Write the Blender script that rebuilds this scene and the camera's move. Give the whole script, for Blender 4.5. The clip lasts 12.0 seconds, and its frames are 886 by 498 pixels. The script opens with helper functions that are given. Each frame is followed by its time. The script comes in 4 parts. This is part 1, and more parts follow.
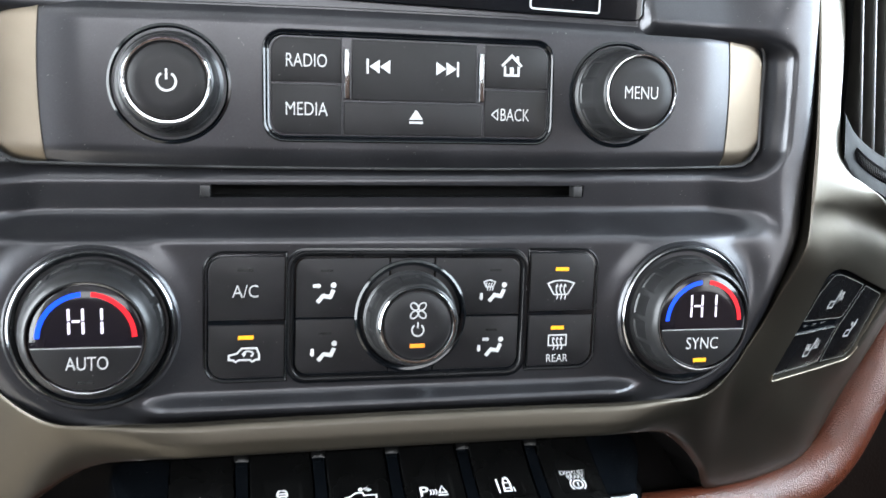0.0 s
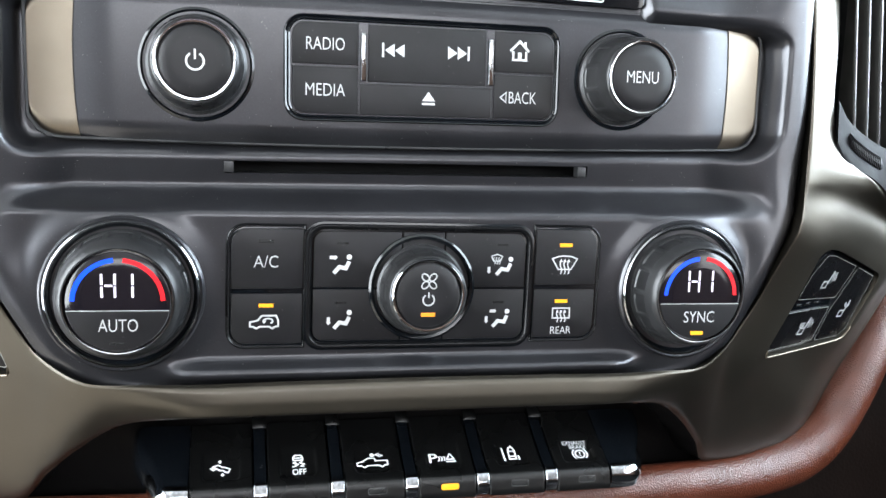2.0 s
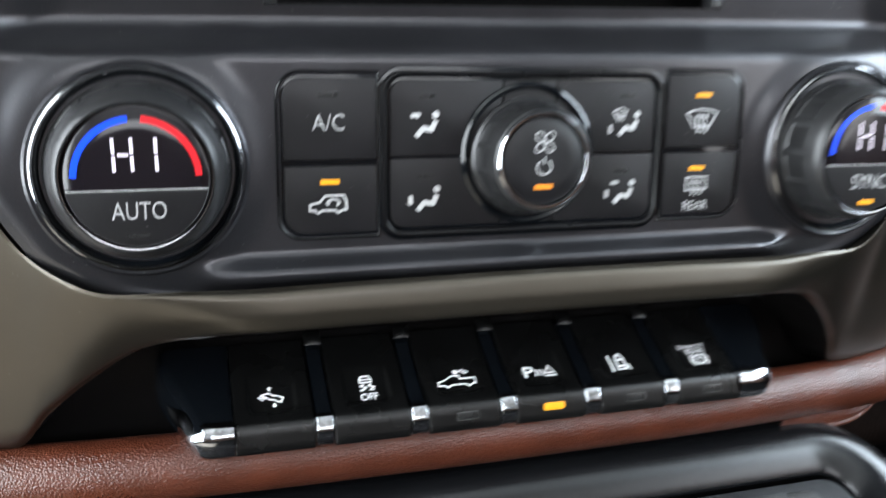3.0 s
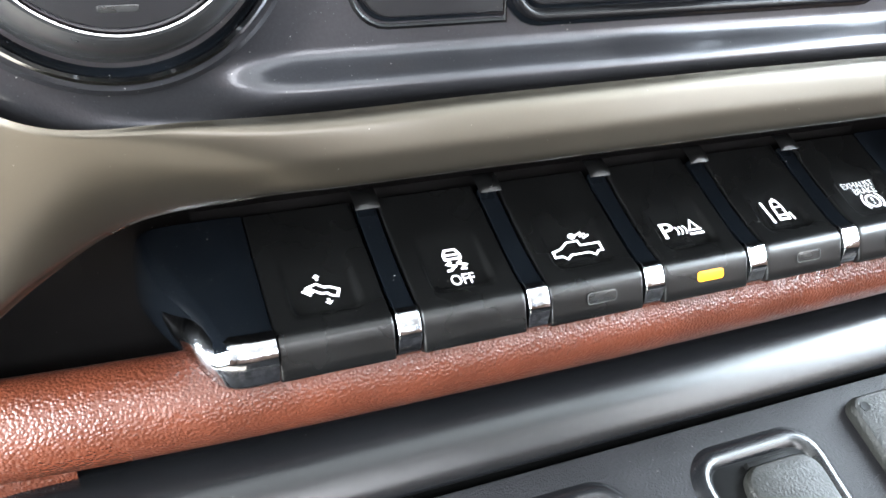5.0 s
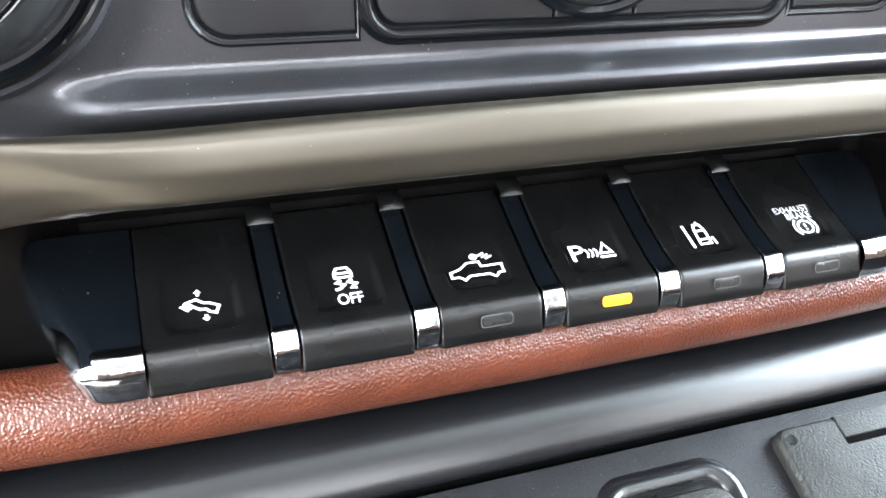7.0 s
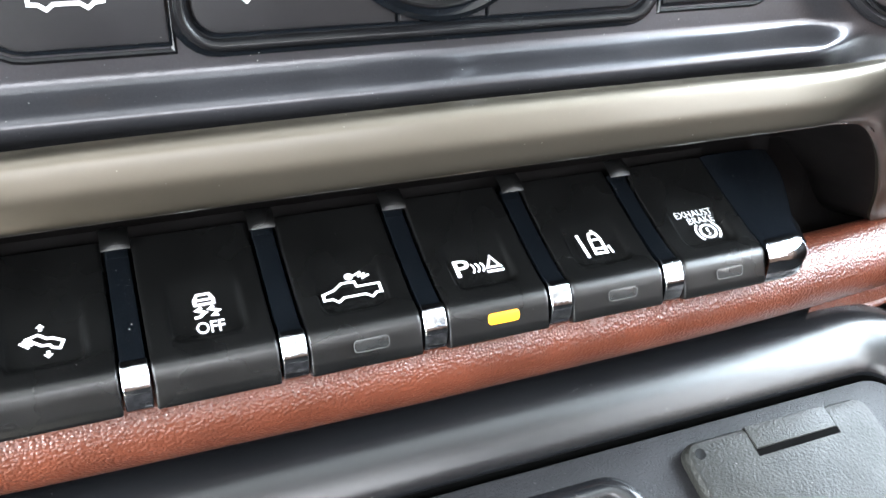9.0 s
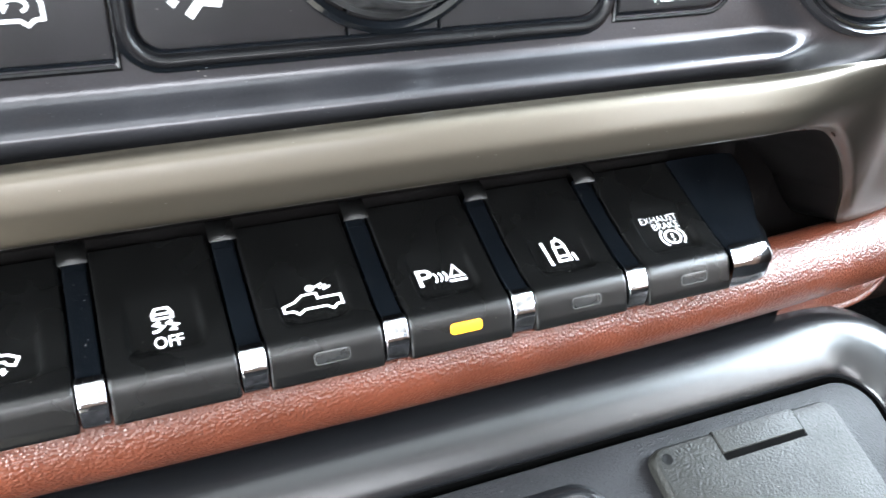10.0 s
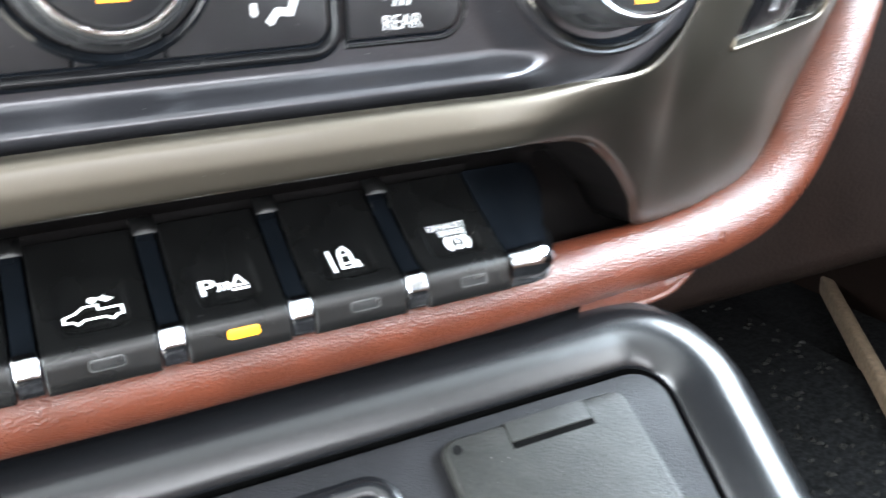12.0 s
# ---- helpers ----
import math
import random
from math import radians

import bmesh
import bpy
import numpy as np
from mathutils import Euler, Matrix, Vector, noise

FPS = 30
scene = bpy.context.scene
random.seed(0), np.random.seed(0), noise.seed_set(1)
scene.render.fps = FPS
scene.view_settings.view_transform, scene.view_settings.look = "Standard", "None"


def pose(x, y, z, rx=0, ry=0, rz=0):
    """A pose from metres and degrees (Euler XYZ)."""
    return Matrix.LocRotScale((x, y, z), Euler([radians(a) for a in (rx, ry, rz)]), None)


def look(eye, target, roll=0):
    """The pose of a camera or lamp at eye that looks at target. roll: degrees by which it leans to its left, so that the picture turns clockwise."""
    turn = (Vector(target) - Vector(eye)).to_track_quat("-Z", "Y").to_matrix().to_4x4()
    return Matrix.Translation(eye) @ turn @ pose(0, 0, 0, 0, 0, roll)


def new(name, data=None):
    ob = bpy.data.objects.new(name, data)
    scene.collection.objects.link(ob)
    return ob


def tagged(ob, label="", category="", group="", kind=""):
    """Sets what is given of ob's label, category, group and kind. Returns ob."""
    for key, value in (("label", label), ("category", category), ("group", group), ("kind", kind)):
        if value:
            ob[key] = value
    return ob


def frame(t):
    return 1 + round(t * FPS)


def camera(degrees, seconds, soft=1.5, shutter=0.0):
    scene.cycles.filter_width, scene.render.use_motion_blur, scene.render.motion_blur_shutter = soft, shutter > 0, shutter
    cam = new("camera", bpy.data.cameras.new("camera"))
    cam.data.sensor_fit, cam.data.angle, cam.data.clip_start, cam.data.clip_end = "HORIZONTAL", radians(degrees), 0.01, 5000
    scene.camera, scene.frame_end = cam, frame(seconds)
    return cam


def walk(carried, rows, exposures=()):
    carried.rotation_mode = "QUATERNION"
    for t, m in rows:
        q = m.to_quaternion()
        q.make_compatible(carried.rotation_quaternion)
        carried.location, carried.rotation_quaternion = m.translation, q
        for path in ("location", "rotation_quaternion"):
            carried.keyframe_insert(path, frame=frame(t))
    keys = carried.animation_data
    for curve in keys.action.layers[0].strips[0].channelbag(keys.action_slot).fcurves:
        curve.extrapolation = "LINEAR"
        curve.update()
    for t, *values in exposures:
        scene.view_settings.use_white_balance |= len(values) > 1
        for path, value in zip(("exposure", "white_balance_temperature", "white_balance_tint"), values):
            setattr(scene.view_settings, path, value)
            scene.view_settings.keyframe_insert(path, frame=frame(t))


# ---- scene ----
cam = camera(54.61, 12.0, soft=1.5, shutter=0.4)

# seconds, x, y, z, yaw, pitch, roll
PATH = [
    (0, -0.06278, -0.28393, 0.86186, -14.590, -7.163, 1.946),
    (0.5, -0.06990, -0.29739, 0.85673, -14.642, -7.278, 2.245),
    (1, -0.06840, -0.30031, 0.85714, -14.602, -7.380, 2.086),
    (1.5, -0.06907, -0.30035, 0.85538, -14.470, -7.307, 2.180),
    (2, -0.06806, -0.30001, 0.85484, -14.185, -7.173, 2.375),
    (2.5, -0.07154, -0.29577, 0.84949, -14.185, -7.725, 1.999),
    (3, -0.09148, -0.22223, 0.82686, -16.924, -12.395, 0.664),
    (3.5, -0.11738, -0.14879, 0.81304, -23.134, -18.188, 1.828),
    (3.7, -0.11656, -0.14039, 0.80878, -23.034, -20.244, 1.922),
    (5.3, -0.10729, -0.12856, 0.79461, -22.759, -21.086, -0.876),
    (5.5, -0.10783, -0.12803, 0.79395, -22.935, -20.904, -0.578),
    (6, -0.09096, -0.13772, 0.79673, -21.203, -20.668, -0.165),
    (6.5, -0.07677, -0.13896, 0.80068, -19.766, -19.941, -0.641),
    (6.7, -0.07832, -0.13686, 0.79864, -19.808, -20.755, -0.209),
    (8.3, -0.06465, -0.14042, 0.79600, -19.455, -20.205, -1.388),
    (8.5, -0.06471, -0.13679, 0.79754, -20.785, -20.604, -0.994),
    (9, -0.05264, -0.13405, 0.79709, -21.275, -20.824, -1.552),
    (9.5, -0.05313, -0.13410, 0.79742, -21.786, -20.873, -1.773),
    (10, -0.04662, -0.13483, 0.79927, -22.033, -21.056, -1.900),
    (10.5, -0.03612, -0.13331, 0.79360, -22.800, -21.016, -1.737),
    (11, -0.03541, -0.13234, 0.79224, -23.569, -21.224, -1.410),
    (11.5, -0.03329, -0.13329, 0.79456, -24.049, -21.293, -1.942),
    (12, -0.01363, -0.16357, 0.80321, -24.805, -20.753, -2.432),
]


def eye_pose(x, y, z, yaw, pitch, roll):
    ahead = Vector((-math.sin(radians(yaw)) * math.cos(radians(pitch)), math.cos(radians(yaw)) * math.cos(radians(pitch)), math.sin(radians(pitch))))
    eye = Vector((x, y, z))
    return look(eye, eye + ahead, roll)


walk(cam, [(t, eye_pose(*p)) for t, *p in PATH], [(0, 0.0), (2.0, 0.0), (2.6, -0.04), (3.0, -0.36), (3.5, 0.02), (3.7, 0.28), (5.3, 1.28), (12, 1.33)])

# ---- world and light ----
world = bpy.data.worlds.new("sky")
scene.world = world
world.use_nodes = True
wn = world.node_tree
sky = wn.nodes.new("ShaderNodeTexSky")
sky.sky_type = "NISHITA"
sky.sun_disc = False
sky.sun_elevation, sky.sun_rotation = radians(42), radians(120)
wn.links.new(sky.outputs[0], wn.nodes["Background"].inputs[0])
wn.nodes["Background"].inputs[1].default_value = 0.06

sun = new("sun", bpy.data.lights.new("sun", "SUN"))
sun.data.energy, sun.data.angle, sun.data.color = 1.0, radians(12), (1.0, 0.95, 0.88)
sun.matrix_world = look((3, 2, 3.2), (0, -0.4, 0.8))


def window_light(name, eye, target, width, height, power, colour):
    lamp = new(name, bpy.data.lights.new(name, "AREA"))
    lamp.data.shape, lamp.data.size, lamp.data.size_y = "RECTANGLE", width, height
    lamp.data.energy, lamp.data.color = power, colour
    lamp.matrix_world = look(eye, target)


window_light("passenger_window_daylight", (0.80, -0.26, 1.16), (0.0, -0.26, 1.08), 1.0, 0.50, 35.0, (0.76, 0.89, 1.0))
window_light("driver_doorway_daylight", (-0.82, -0.38, 0.97), (0.0, -0.38, 0.95), 1.05, 0.84, 50.0, (0.87, 0.945, 1.0))
window_light("rear_window_daylight", (0.0, -1.85, 1.22), (0.0, 0.0, 1.0), 1.2, 0.36, 11.0, (0.94, 0.96, 1.0))
# Added fill with no opening behind it; brightens the panel's right flange.
window_light("rear_side_fill", (0.80, -0.95, 0.98), (0.0, -0.6, 0.95), 0.34, 0.50, 3.0, (0.96, 0.97, 1.0))
window_light("windshield_daylight", (0.0, 0.43, 1.28), (0.0, -0.07, 0.58), 1.35, 0.64, 9.0, (0.82, 0.92, 1.0))

# ---- materials ----


def material(name, base, rough, metal=0.0, coat=0.0, noise_size=0.0, noise_amount=0.0, bump=0.0, bump_size=0.3, dust=0.0, spec=0.5, cells=0.0, coat_rough=0.20):
    """Sizes in millimetres. base: linear colour. noise: soft patches; bump: fine grain; dust: thin pale specks; cells: leather grain."""
    m = bpy.data.materials.new(name)
    m.use_nodes = True
    nt = m.node_tree
    bsdf = nt.nodes["Principled BSDF"]
    bsdf.inputs["Roughness"].default_value = rough
    bsdf.inputs["Metallic"].default_value = metal
    bsdf.inputs["Coat Weight"].default_value = coat
    bsdf.inputs["Coat Roughness"].default_value = coat_rough
    bsdf.inputs["Specular IOR Level"].default_value = spec
    geo = nt.nodes.new("ShaderNodeNewGeometry")

    def noisy(size, detail=3.0):
        n = nt.nodes.new("ShaderNodeTexNoise")
        n.inputs["Scale"].default_value = 1000.0 / size
        n.inputs["Detail"].default_value = detail
        nt.links.new(geo.outputs["Position"], n.inputs["Vector"])
        return n

    def mix(a, b, factor, kind="MIX"):
        x = nt.nodes.new("ShaderNodeMix")
        x.data_type, x.blend_type = "RGBA", kind
        for value, socket in ((factor, x.inputs[0]), (a, x.inputs[6]), (b, x.inputs[7])):
            if isinstance(value, bpy.types.NodeSocket):
                nt.links.new(value, socket)
            else:
                socket.default_value = value
        return x.outputs[2]

    def ramp(value, lo, hi, a=0.0, b=1.0):
        r = nt.nodes.new("ShaderNodeMapRange")
        r.inputs[1].default_value, r.inputs[2].default_value = lo, hi
        r.inputs[3].default_value, r.inputs[4].default_value = a, b
        nt.links.new(value, r.inputs[0])
        return r.outputs[0]

    colour = (*base, 1.0)
    if noise_size:
        n = noisy(noise_size)
        dark = tuple(c * (1 - noise_amount) for c in base) + (1.0,)
        light = tuple(min(1, c * (1 + noise_amount)) for c in base) + (1.0,)
        colour = mix(dark, light, ramp(n.outputs["Fac"], 0.35, 0.65))
        nt.links.new(ramp(noisy(noise_size * 2.3).outputs["Fac"], 0.3, 0.7, max(0.02, rough * 0.85), min(1, rough * 1.15)), bsdf.inputs["Roughness"])
    if bump and not cells:
        fine = ramp(noisy(max(0.45, bump_size * 1.3), 2.0).outputs["Fac"], 0.3, 0.7, 1 - min(0.28, 0.3 * bump), 1 + min(0.28, 0.3 * bump))
        tone = nt.nodes.new("ShaderNodeCombineColor")
        for channel in tone.inputs:
            nt.links.new(fine, channel)
        colour = mix(colour, tone.outputs[0], 1.0, "MULTIPLY")
    if dust >= 0.8:
        w = nt.nodes.new("ShaderNodeTexVoronoi")
        w.inputs["Scale"].default_value = 1000.0 / 0.85
        nt.links.new(geo.outputs["Position"], w.inputs["Vector"])
        lint = nt.nodes.new("ShaderNodeMath")
        lint.operation = "MULTIPLY"
        nt.links.new(ramp(w.outputs["Distance"], 0.04, 0.18, 0.19 * dust, 0.0), lint.inputs[0])
        nt.links.new(ramp(noisy(5.0, 4.0).outputs["Fac"], 0.48, 0.68), lint.inputs[1])
        colour = mix(colour, (0.42, 0.43, 0.45, 1.0), lint.outputs[0])
    if dust:
        v = nt.nodes.new("ShaderNodeTexVoronoi")
        v.inputs["Scale"].default_value = 1000.0 / 1.9
        nt.links.new(geo.outputs["Position"], v.inputs["Vector"])
        spot = ramp(v.outputs["Distance"], 0.02, 0.075, 1.0, 0.0)
        pick = ramp(noisy(7.0, 5.0).outputs["Fac"], 0.50, 0.62)
        rare = nt.nodes.new("ShaderNodeMath")
        rare.operation = "MULTIPLY"
        nt.links.new(spot, rare.inputs[0])
        nt.links.new(pick, rare.inputs[1])
        few = nt.nodes.new("ShaderNodeMath")
        few.operation = "MULTIPLY"
        few.inputs[1].default_value = dust
        nt.links.new(rare.outputs[0], few.inputs[0])
        colour = mix(colour, (0.55, 0.53, 0.5, 1.0), few.outputs[0])
    if isinstance(colour, tuple):
        bsdf.inputs["Base Color"].default_value = colour
    else:
        nt.links.new(colour, bsdf.inputs["Base Color"])
    height = None
    if cells:
        v = nt.nodes.new("ShaderNodeTexVoronoi")
        v.feature = "SMOOTH_F1"
        v.inputs["Scale"].default_value = 1000.0 / cells
        v.inputs["Smoothness"].default_value = 0.2
        warp = nt.nodes.new("ShaderNodeVectorMath")
        warp.operation = "MULTIPLY_ADD"
        nt.links.new(noisy(cells * 2.2).outputs["Color"], warp.inputs[0])
        warp.inputs[1].default_value = (0.0003, 0.0003, 0.0003)
        nt.links.new(geo.outputs["Position"], warp.inputs[2])
        nt.links.new(warp.outputs[0], v.inputs["Vector"])
        height = ramp(v.outputs["Distance"], 0.1, 0.75, 1.0, 0.0)
    elif bump:
        height = noisy(bump_size, 2.0).outputs["Fac"]
    if bump and height is not None:
        b = nt.nodes.new("ShaderNodeBump")
        b.inputs["Strength"].default_value = bump
        b.inputs["Distance"].default_value = 0.0003 if cells else 0.00022 if bump >= 1 else 0.0001
        nt.links.new(height, b.inputs["Height"])
        nt.links.new(b.outputs[0], bsdf.inputs["Normal"])
        if coat:
            nt.links.new(b.outputs[0], bsdf.inputs["Coat Normal"])
    return m


def glowing(name, colour, strength):
    m = bpy.data.materials.new(name)
    m.use_nodes = True
    b = m.node_tree.nodes["Principled BSDF"]
    b.inputs["Base Color"].default_value = (*[0.3 * c for c in colour], 1)
    b.inputs["Emission Color"].default_value = (*colour, 1)
    b.inputs["Emission Strength"].default_value = strength
    b.inputs["Roughness"].default_value = 0.3
    return m


CHARCOAL = material("charcoal_satin_paint", (0.038, 0.0375, 0.042), 0.32, metal=0.75, coat=0.5, coat_rough=0.14, noise_size=30, noise_amount=0.14, bump=0.22, bump_size=0.4, dust=1.0)
BUTTON = material("black_button_plastic", (0.0068, 0.0063, 0.0072), 0.40, noise_size=9, noise_amount=0.15, bump=0.15, bump_size=0.22, dust=0.5, spec=0.35)
KEY = material("black_switch_plastic", (0.0030, 0.0030, 0.0030), 0.28, noise_size=9, noise_amount=0.2, bump=0.4, bump_size=0.25, dust=0.35, spec=0.42)
GRIP = material("knob_rubber", (0.034, 0.034, 0.035), 0.32, metal=0.5, noise_size=8, noise_amount=0.2, bump=0.12, bump_size=0.3, dust=0.2)
VANE_GLINT = material("vane_glint_metal", (0.17, 0.17, 0.175), 0.30, metal=0.9, noise_size=8, noise_amount=0.15, bump=0.1, bump_size=0.3)
GLOSS = material("piano_black", (0.0028, 0.0036, 0.0048), 0.11, noise_size=14, noise_amount=0.2, dust=0.8)
DISPLAY = material("display_glass", (0.006, 0.005, 0.007), 0.12)
CAVITY = material("black_cavity", (0.003, 0.003, 0.003), 0.45, noise_size=10, noise_amount=0.2, bump=0.1, spec=0.05, dust=0.3)
CHAMPAGNE = material("champagne_metallic_paint", (0.077, 0.067, 0.053), 0.44, metal=1.0, coat=0.38, coat_rough=0.20, noise_size=40, noise_amount=0.05, bump=0.03, bump_size=0.25, dust=0.4)
SILVER = material("satin_nickel_paint", (0.165, 0.138, 0.108), 0.42, metal=1.0, noise_size=25, noise_amount=0.06, bump=0.04)
CHROME = material("bright_chrome", (0.56, 0.57, 0.59), 0.11, metal=1.0, noise_size=2, noise_amount=0.2, bump=0.25, bump_size=0.9)
TIP_CHROME = material("smudged_chrome", (0.40, 0.41, 0.43), 0.13, metal=1.0, noise_size=1.3, noise_amount=0.32, bump=0.35, bump_size=1.1)
DARK_CHROME = material("dark_chrome", (0.32, 0.32, 0.33), 0.16, metal=1.0, noise_size=6, noise_amount=0.08)
LEATHER = material("saddle_brown_leather", (0.062, 0.0158, 0.0075), 0.30, spec=0.48, noise_size=14, noise_amount=0.14, bump=0.6, cells=0.72)
BROWN = material("dark_brown_vinyl", (0.006, 0.0036, 0.0028), 0.6, noise_size=30, noise_amount=0.15, bump=0.4, cells=2.0, spec=0.06)
RIM = material("satin_black_console", (0.0042, 0.0044, 0.005), 0.24, noise_size=20, noise_amount=0.12, bump=0.3, bump_size=0.4, dust=0.4, spec=0.46)
PLATE = material("grained_grey_plastic", (0.007, 0.0068, 0.0076), 0.5, noise_size=12, noise_amount=0.15, bump=1.0, bump_size=0.5, dust=0.5, spec=0.14)
COVER = material("coarse_grained_cover", (0.0105, 0.0105, 0.0093), 0.46, noise_size=8, noise_amount=0.2, bump=1.0, bump_size=0.7, spec=0.2, dust=0.5)
KEY_PRINT = material("bright_white_print", (0.9, 0.9, 0.9), 0.5, noise_size=2, noise_amount=0.05)
PRINT = material("white_print", (0.45, 0.45, 0.45), 0.5, noise_size=2, noise_amount=0.05)
PALE_PRINT = material("pale_grey_print", (0.34, 0.34, 0.34), 0.5, noise_size=2, noise_amount=0.05)
VANE = material("grey_vane_plastic", (0.05, 0.048, 0.044), 0.34, noise_size=10, noise_amount=0.2, bump=0.1)
GAP_SHADE = material("painted_gap_shade", (0.0015, 0.0015, 0.0015), 0.9, noise_size=4, noise_amount=0.2, spec=0.02)
SEAT_BLACK = material("smooth_black_button", (0.004, 0.004, 0.0045), 0.26, noise_size=9, noise_amount=0.2, bump=0.08, bump_size=0.3, dust=0.3, spec=0.2)
EDGE_GLINT = material("painted_edge_glint", (0.16, 0.155, 0.145), 0.4, noise_size=3, noise_amount=0.2)
EDGE_GREY = material("grey_lamp_edge", (0.045, 0.045, 0.044), 0.35, noise_size=3, noise_amount=0.2)
SMOKE = material("smoked_lamp_lens", (0.016, 0.016, 0.016), 0.2, noise_size=3, noise_amount=0.2)
CARPET = material("black_carpet", (0.006, 0.006, 0.0063), 0.95, noise_size=6, noise_amount=0.7, bump=0.9, bump_size=2.0, spec=0.1)
FLOOR_BOUNCE = material("floor_bounce_tan", (0.40, 0.345, 0.28), 0.95, noise_size=6, noise_amount=0.3, bump=0.9, bump_size=2.0)
TUFT = material("grey_tufts", (0.010, 0.0097, 0.0088), 0.95, noise_size=4, noise_amount=0.5, spec=0.1)
MAT_EDGE = material("tan_binding", (0.16, 0.11, 0.07), 0.8, noise_size=5, noise_amount=0.2, bump=0.4, bump_size=1.0)
HEADLINER = material("pale_headliner", (0.68, 0.67, 0.65), 0.9, noise_size=20, noise_amount=0.06, bump=0.3, bump_size=1.0)
DARK_CEILING = material("dark_ceiling_blocker", (0.024, 0.024, 0.025), 0.9, noise_size=20, noise_amount=0.1, bump=0.3, bump_size=1.0)
RECESS = material("dark_brown_recess", (0.0030, 0.0026, 0.0026), 0.40, noise_size=12, noise_amount=0.15, bump=0.15, spec=0.12, dust=0.4)
SADDLE = material("saddle_tan_vinyl", (0.13, 0.078, 0.056), 0.6, noise_size=40, noise_amount=0.15, bump=0.4, cells=2.0, spec=0.3)
VENT_LIP = material("matte_vent_grey", (0.009, 0.009, 0.010), 0.6, noise_size=8, noise_amount=0.15, bump=0.2, spec=0.12)
AMBER = glowing("amber_indicator", (1.0, 0.45, 0.02), 1.3)
ORANGE = glowing("orange_indicator", (1.0, 0.33, 0.03), 1.2)
BLUE = glowing("blue_arc", (0.004, 0.075, 1.0), 1.5)
RED = glowing("red_arc", (1.0, 0.018, 0.03), 0.95)
SEGMENT = glowing("lcd_segment", (0.93, 0.86, 1.0), 1.3)
SCREEN = glowing("lit_screen", (0.42, 0.30, 0.34), 0.35)

# ---- building helpers (local lengths in millimetres) ----
MM = 0.001


def face_at(x, y, z, slope=None):
    """The matrix of a surface: u to the right, v up along it, w out of it. slope: its v direction as (y, z)."""
    vy, vz = slope if slope else (0.0, 1.0)
    n = math.hypot(vy, vz)
    u, v = Vector((1, 0, 0)), Vector((0, vy / n, vz / n))
    w = u.cross(v)
    m = Matrix((u, v, w)).transposed().to_4x4()
    return Matrix.Translation((x * MM, y * MM, z * MM)) @ m @ Matrix.Scale(MM, 4)


def thing(name, label, category, at=(0, 0, 0), group="", kind=""):
    ob = new(name)
    ob.empty_display_size = 0.01
    ob.location = [c * MM for c in at]
    ob["base"] = [c * MM for c in at]
    return tagged(ob, label, category, group, kind)


def part(name, bm, mat, parent, label="", m=None, sharp=38):
    """Links a bmesh, built in the surface m, as one mesh under a thing or a part."""
    if m is not None:
        bm.transform(m)
    top = parent
    while top.parent:
        top = top.parent
    bm.transform(Matrix.Translation([-c for c in top["base"]]))
    bmesh.ops.recalc_face_normals(bm, faces=bm.faces)
    me = bpy.data.meshes.new(name)
    bm.to_mesh(me)
    bm.free()
    for p in me.polygons:
        p.use_smooth = True
    me.set_sharp_from_angle(angle=radians(sharp))
    me.materials.append(mat)
    ob = new(name, me)
    ob.parent = parent
    return tagged(ob, label)


def loft(rows, closed=False, caps=(False, False)):
    """A surface through rows of points; closed: each row is a ring; caps: close the first and the last ring."""
    bm = bmesh.new()
    vs = [[bm.verts.new(p) for p in row] for row in rows]
    n = len(rows[0])
    for a, b in zip(vs, vs[1:]):
        for i in range(n if closed else n - 1):
            j = (i + 1) % n
            bm.faces.new((a[i], a[j], b[j], b[i]))
    if caps[0]:
        bm.faces.new(vs[0])
    if caps[1]:
        bm.faces.new(vs[-1])
    return bm


def rounded(u0, v0, u1, v1, r, steps=6):
    """A rectangle with round corners, counter-clockwise; r: one radius, or four from the lower left on."""
    rs = r if isinstance(r, (tuple, list)) else (r,) * 4
    pts = []
    for (cu, cv, su, sv, a0), q in zip(((u0, v0, 1, 1, 180), (u1, v0, -1, 1, 270), (u1, v1, -1, -1, 0), (u0, v1, 1, -1, 90)), rs):
        if q < 0.75:
            pts.append((cu, cv))
            continue
        for k in range(steps + 1):
            a = radians(a0 + 90 * k / steps)
            q2 = q
            pts.append((cu + su * q2 + q2 * math.cos(a), cv + sv * q2 + q2 * math.sin(a)))
    return pts


def circle(r, n=64, cu=0.0, cv=0.0):
    return [(cu + r * math.cos(2 * math.pi * k / n), cv + r * math.sin(2 * math.pi * k / n)) for k in range(n)]


def inset(pts, d):
    """The outline moved inwards by d."""
    out, n = [], len(pts)
    for i in range(n):
        a, b, c = Vector(pts[i - 1]), Vector(pts[i]), Vector(pts[(i + 1) % n])
        e1, e2 = (b - a), (c - b)
        n1, n2 = Vector((-e1.y, e1.x)).normalized(), Vector((-e2.y, e2.x)).normalized()
        s = n1 + n2
        k = max(s.dot(s) / 2, 0.35)
        out.append(tuple(b + s * (d / k)))
    return out


def swept(outline, profile, caps=(False, True)):
    """Rings of the outline: profile rows are (inset, height)."""
    return loft([[(u, v, w) for u, v in inset(outline, d)] for d, w in profile], True, caps)


def slab(outline, low, high, edge=0.5):
    return swept(outline, [(0, low), (0, high - edge), (edge * 0.12, high - edge * 0.6), (edge * 0.4, high - edge * 0.15), (edge, high)])


